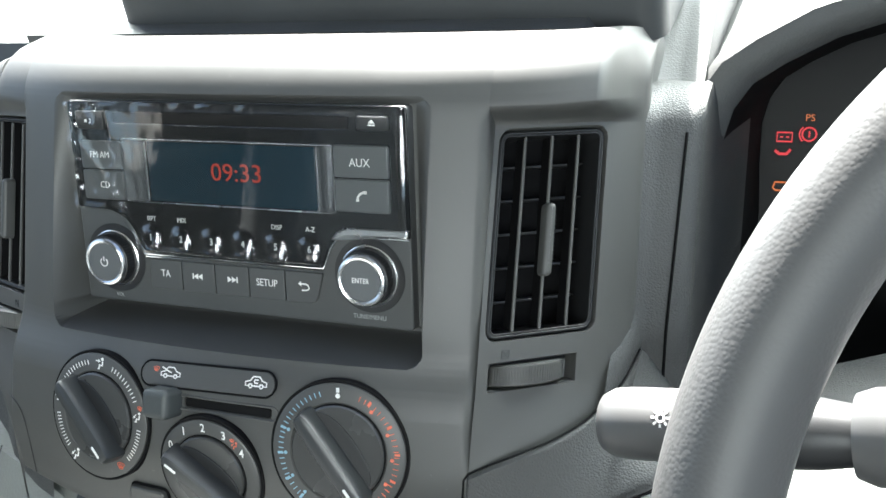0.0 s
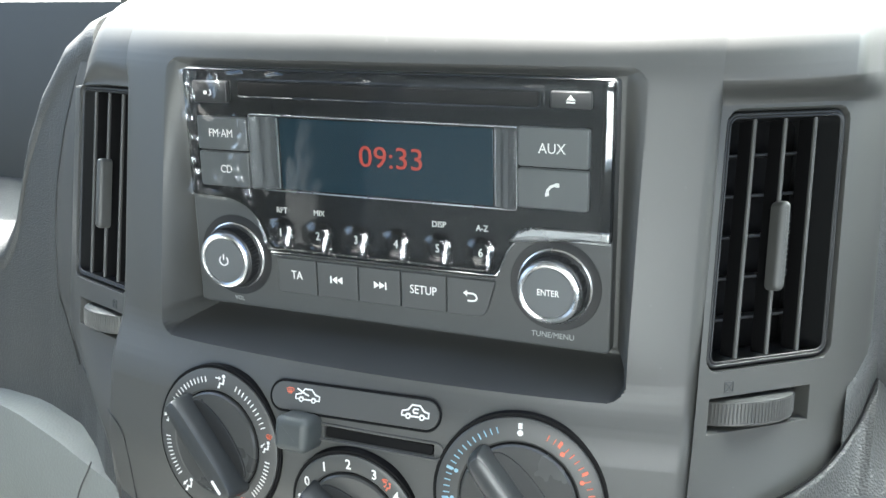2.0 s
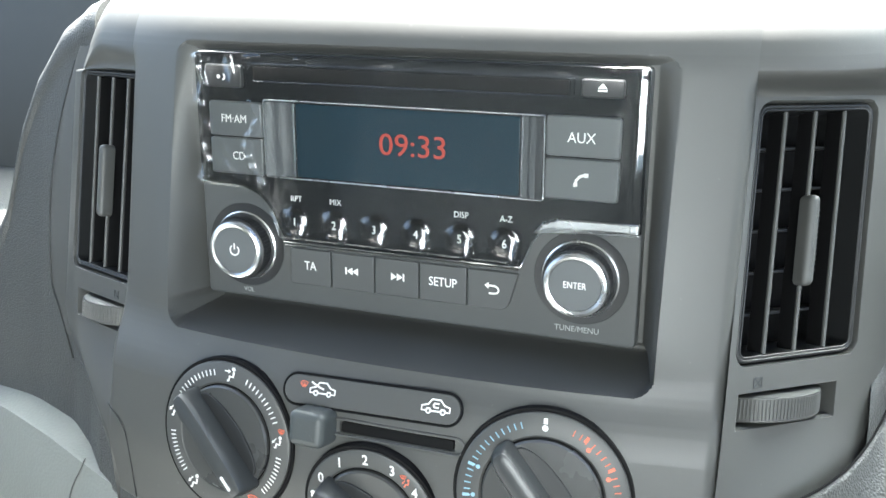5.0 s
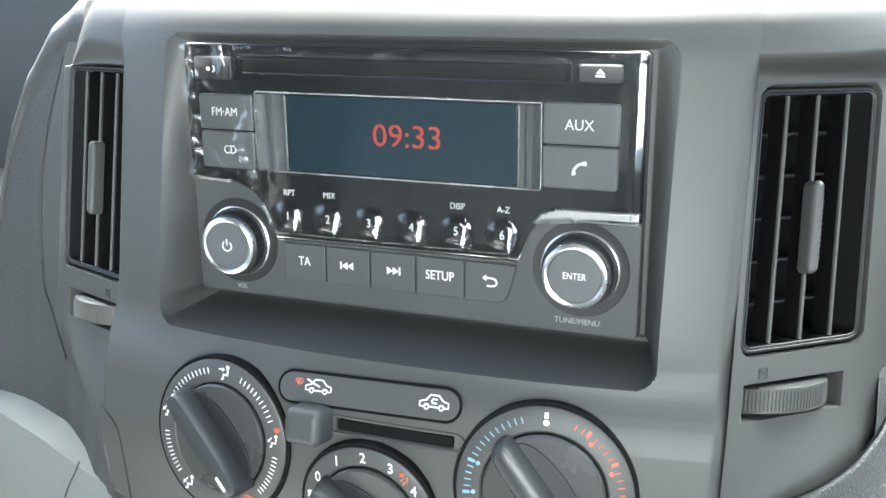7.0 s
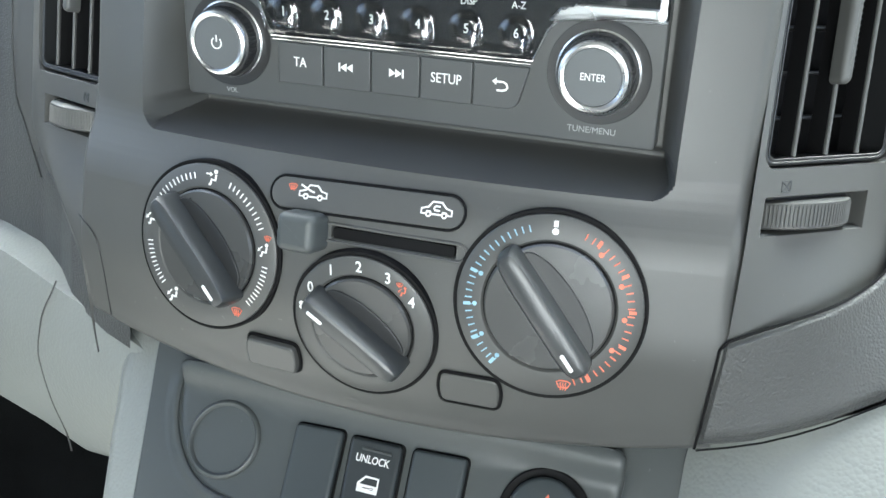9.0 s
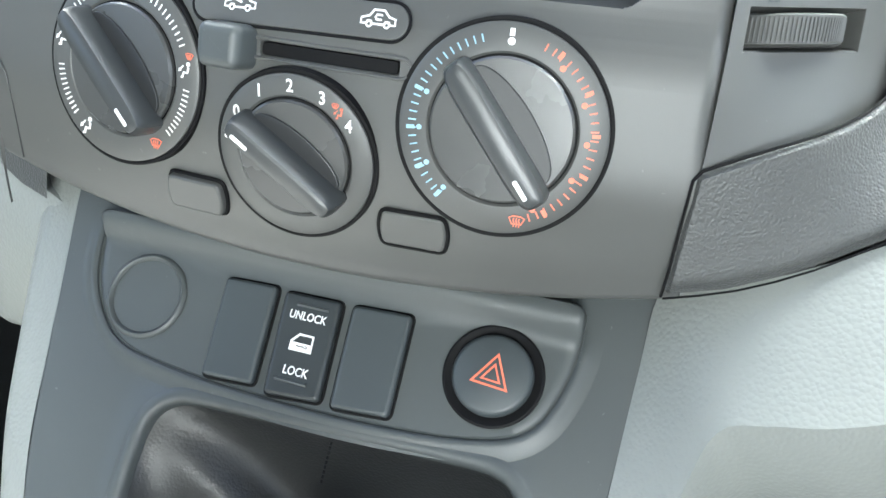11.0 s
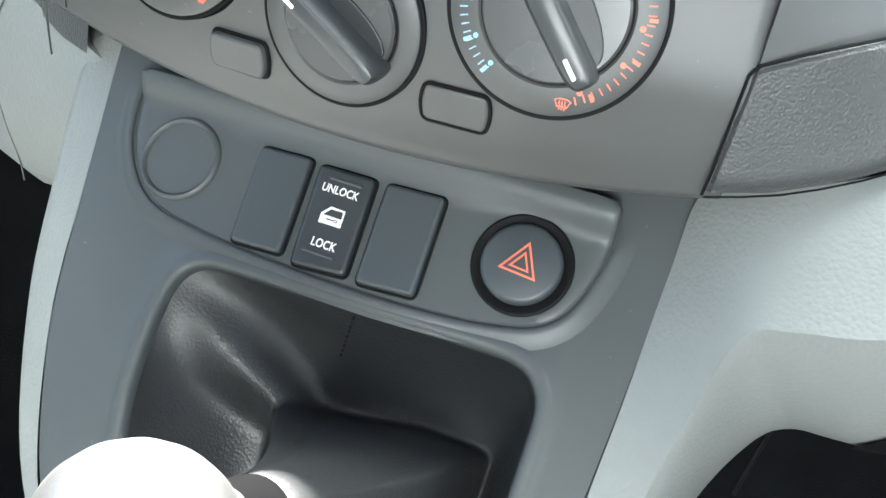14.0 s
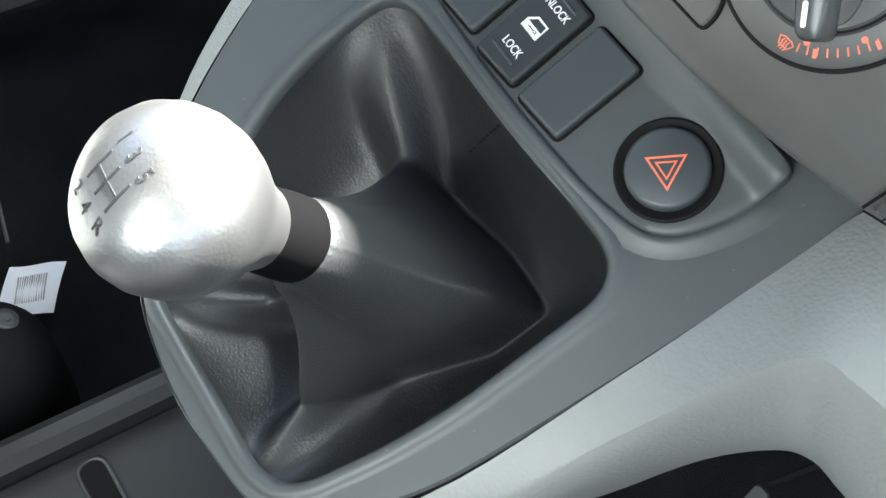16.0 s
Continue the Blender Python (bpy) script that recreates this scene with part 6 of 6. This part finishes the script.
I4 = Matrix.Identity(4)
bm = bmesh.new()
for k in range(8):
    a = 2 * math.pi * k / 8
    stroke(bm, I4, [(0.0020 * math.cos(a), 0.0020 * math.sin(a)), (0.0032 * math.cos(a), 0.0032 * math.sin(a))], 0.0007)
stroke(bm, I4, [(0.0013 * math.cos(2 * math.pi * k / 12), 0.0013 * math.sin(2 * math.pi * k / 12)) for k in range(12)], 0.0007, 0, True)
part("lamp_symbol", round_stalk(bm, 0.0124, 0.026), WHITE, stalk)
for dy in (-0.0068, 0.0072):
    bm = stroke(bmesh.new(), I4, [(0.0066 + 0.0022 * math.cos(2 * math.pi * k / 12), dy + 0.0022 * math.sin(2 * math.pi * k / 12)) for k in range(12)], 0.0007, 0, True)
    for k in (-1, 0, 1):
        stroke(bm, I4, [(0.0095, dy + k * 0.0015), (0.0120, dy + k * 0.0018)], 0.0006)
    part("beam_symbol", round_stalk(bm, 0.0124, 0.026), WHITE, stalk)

# a small bracket hanging in the dark footwell
bracket = thing("pedal_bracket", "small dull metal bracket hanging in the dark footwell", "bracket", (0.17, 0.0, 0.22), IDENT)
m = Matrix.Translation((0.167, 0.0, 0.218)) @ Matrix.Rotation(radians(-14), 4, "Y") @ Matrix.Rotation(radians(60), 4, "X")
part("plate", slab(bmesh.new(), m, rrect(0.009, 0.020, 0.003, 4), -0.0015, 0.0015, 0.0006), DARK_TRIM, bracket)
part("arm", tube(bmesh.new(), [m @ Vector((0, 0.014, 0)), Vector((0.171, 0.03, 0.26)), Vector((0.178, 0.05, 0.36)), Vector((0.185, 0.03, 0.492))], 0.0016), BLACK, bracket)
part("bolt", lathe(bmesh.new(), m @ Matrix.Translation((0, -0.009, 0.0015)), [(0.0034, 0), (0.0034, 0.0016), (0.0028, 0.0022), (0, 0.0022)], 6), DARK_TRIM, bracket)

# ---------------------------------------------------------------- low things round the gear console
tray = thing("floor_tray", "dark plastic floor tray with a raised rim under the console", "tray", (0.02, -0.33, 0.0), IDENT)
m = Matrix.Translation((0.02, -0.33, 0))
out, inn = rrect(0.18, 0.54, 0.03, 6), rrect(0.142, 0.50, 0.02, 6)
part("rim", ring(bmesh.new(), m, out, inn, 0.0, 0.150, 0.006), DARK, tray)
part("bed", slab(bmesh.new(), m, rrect(0.1425, 0.501, 0.02, 6), 0.10, 0.128, 0.002), DARK, tray)
g = Matrix.Translation((-0.012, -0.279, 0.128)) @ Matrix.Rotation(radians(4), 4, "Z")
part("slot", slab(bmesh.new(), g, rrect(0.060, 0.014, 0.006, 5), 0, 0.0012, 0.0006), BLACK, tray)
part("slot_rim", tube(bmesh.new(), [g @ Vector((x, y, 0.001)) for x, y in rrect(0.062, 0.016, 0.007, 5)], 0.0012, True), DARK_TRIM, tray)


def build_seat(name, label, x, y, wide):
    seat = thing(name, label, "seat", (x, y, 0.0), IDENT)
    m = Matrix.Translation((x, y, 0))
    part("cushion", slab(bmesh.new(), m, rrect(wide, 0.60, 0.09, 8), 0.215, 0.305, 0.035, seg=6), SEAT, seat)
    part("base", slab(bmesh.new(), m, rrect(wide - 0.11, 0.48, 0.04, 5), 0.0, 0.22, 0.01), DARK, seat)
    back = m @ Matrix.Translation((0, -0.20, 0.30)) @ Matrix.Rotation(radians(12), 4, "X")
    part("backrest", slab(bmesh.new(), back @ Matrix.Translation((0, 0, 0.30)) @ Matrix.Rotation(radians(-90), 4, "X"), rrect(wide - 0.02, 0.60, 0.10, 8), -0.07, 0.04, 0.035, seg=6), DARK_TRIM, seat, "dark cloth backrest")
    return seat


build_seat("passenger_seat", "grey cloth passenger seat on a dark base, its cushion sunlit", -0.276, -0.597, 0.41)

cover = thing("seat_cover_cap", "black moulded cover with a small round screw head", "cover", (-0.151, -0.322, 0.0), IDENT)
m = Matrix.Translation((-0.151, -0.322, 0.0))
part("shell", slab(bmesh.new(), m, rrect(0.10, 0.10, 0.045, 8), 0.0, 0.098, 0.035, seg=7), BLACK, cover)
part("screw", lathe(bmesh.new(), Matrix.Translation((-0.166, -0.292, 0.094)) @ Matrix.Rotation(radians(-25), 4, "X"), [(0.008, -0.002), (0.0078, 0.001), (0.006, 0.0014), (0.0048, 0.0006), (0.003, 0.0008), (0.0022, 0.002), (0, 0.0022)], 28), DARK_TRIM, cover)

tag = thing("paper_tag", "white paper tag with a printed bar block", "tag", (-0.213, -0.272, 0.02), IDENT)
tm = axes((-0.2130, -0.2720, 0.034), (0.40, 0.91, 0.0), (-0.97, 0.22, 0.16))


def build_tag():
    return sheet(steps(-0.020, 0.020, 12), steps(-0.019, 0.019, 10), lambda x, y: tm @ Vector((x + 0.004 * y / 0.019, y, 0.004 * math.sin(x * 110) + 0.003 * math.cos(y * 80))))


part("sheet", build_tag(), PAPER, tag)
bm = bmesh.new()
for k in range(13):
    x = -0.011 + k * 0.0017
    stroke(bm, tm @ Matrix.Translation((0, 0, 0.004 * math.sin(x * 110) + 0.0031)), [(x, -0.010), (x + 0.002, 0.010)], 0.0007 if k % 3 else 0.0012)
part("printed_bars", bm, GREY_INK, tag)

strap = tube(bmesh.new(), [Vector((-0.33, -0.266, 0.10)), Vector((-0.29, -0.264, 0.102)), Vector((-0.25, -0.266, 0.105)), Vector((-0.208, -0.272, 0.11))], 0.0016, flat=0.6)
single("grey_cable", strap, DARK_TRIM, "thin grey cable lying beside the seat base", "cable", IDENT)
sill = tube(bmesh.new(), [Vector((-0.455 - 0.02 * t, -0.60 + 0.53 * t, 0.050)) for t in steps(0, 1, 12)], 0.022, flat=0.8, taper=lambda s: 1.0 - 0.6 * smoothstep(0.85, 1.0, s))
single("door_sill", sill, LINING, "light grey door sill trim by the dark floor", "sill", IDENT, kind="structure")

# ---------------------------------------------------------------- the cab that closes the place
def plate(name, corners, mat, label, category, thick=0.03):
    bm = bmesh.new()
    vs = [Vector(c) for c in corners]
    n = (vs[1] - vs[0]).cross(vs[2] - vs[0]).normalized() * thick
    lo, hi = [bm.verts.new(v) for v in vs], [bm.verts.new(v + n) for v in vs]
    bm.faces.new(lo)
    bm.faces.new(hi[::-1])
    for i in range(len(vs)):
        j = (i + 1) % len(vs)
        bm.faces.new((lo[i], hi[i], hi[j], lo[j]))
    return single(name, bm, mat, label, category, IDENT, kind="structure")


plate("floor", [(-0.8, -1.2, 0), (1.0, -1.2, 0), (1.0, 0.6, 0), (-0.8, 0.6, 0)], CARPET, "dark carpeted cab floor", "floor", -0.03)
plate("bulkhead", [(-0.8, 0.58, 0), (1.0, 0.58, 0), (1.0, 0.58, 0.64), (-0.8, 0.58, 0.64)], DARK, "dark bulkhead below the windscreen", "wall", 0.03)
plate("ceiling", [(-0.8, -1.2, 1.42), (1.0, -1.2, 1.42), (1.0, 0.05, 1.42), (-0.8, 0.05, 1.42)], LINING, "grey headlining of the cab", "ceiling", 0.03)
# unseen rear wall, added dark against reflections in the film, open at the fill
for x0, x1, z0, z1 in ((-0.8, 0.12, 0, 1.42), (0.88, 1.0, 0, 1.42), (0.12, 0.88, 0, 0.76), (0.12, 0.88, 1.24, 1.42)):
    plate("wall_rear", [(x0, -1.2, z0), (x1, -1.2, z0), (x1, -1.2, z1), (x0, -1.2, z1)], DARK_TRIM, "added dark rear wall, unseen, with an opening for the fill lamp", "wall", -0.03)
for side, x in (("passenger", -0.8), ("driver", 1.0)):
    s = 1 if x > 0 else -1
    plate("door_" + side, [(x, -1.2, 0), (x, 0.58, 0), (x, 0.58, 0.74), (x, -1.2, 0.74)], LINING, "grey lower cab door trim", "door", 0.04 * s)
    plate("wall_" + side, [(x, -1.2, 0.74), (x, -0.95, 0.74), (x, -0.95, 1.42), (x, -1.2, 1.42)], LINING, "grey pillar trim behind the door", "wall", 0.04 * s)
    plate("header_" + side, [(x, -0.95, 1.30), (x, 0.1, 1.30), (x, 0.05, 1.42), (x, -0.95, 1.42)], LINING, "grey trim above the door window", "trim", 0.04 * s)
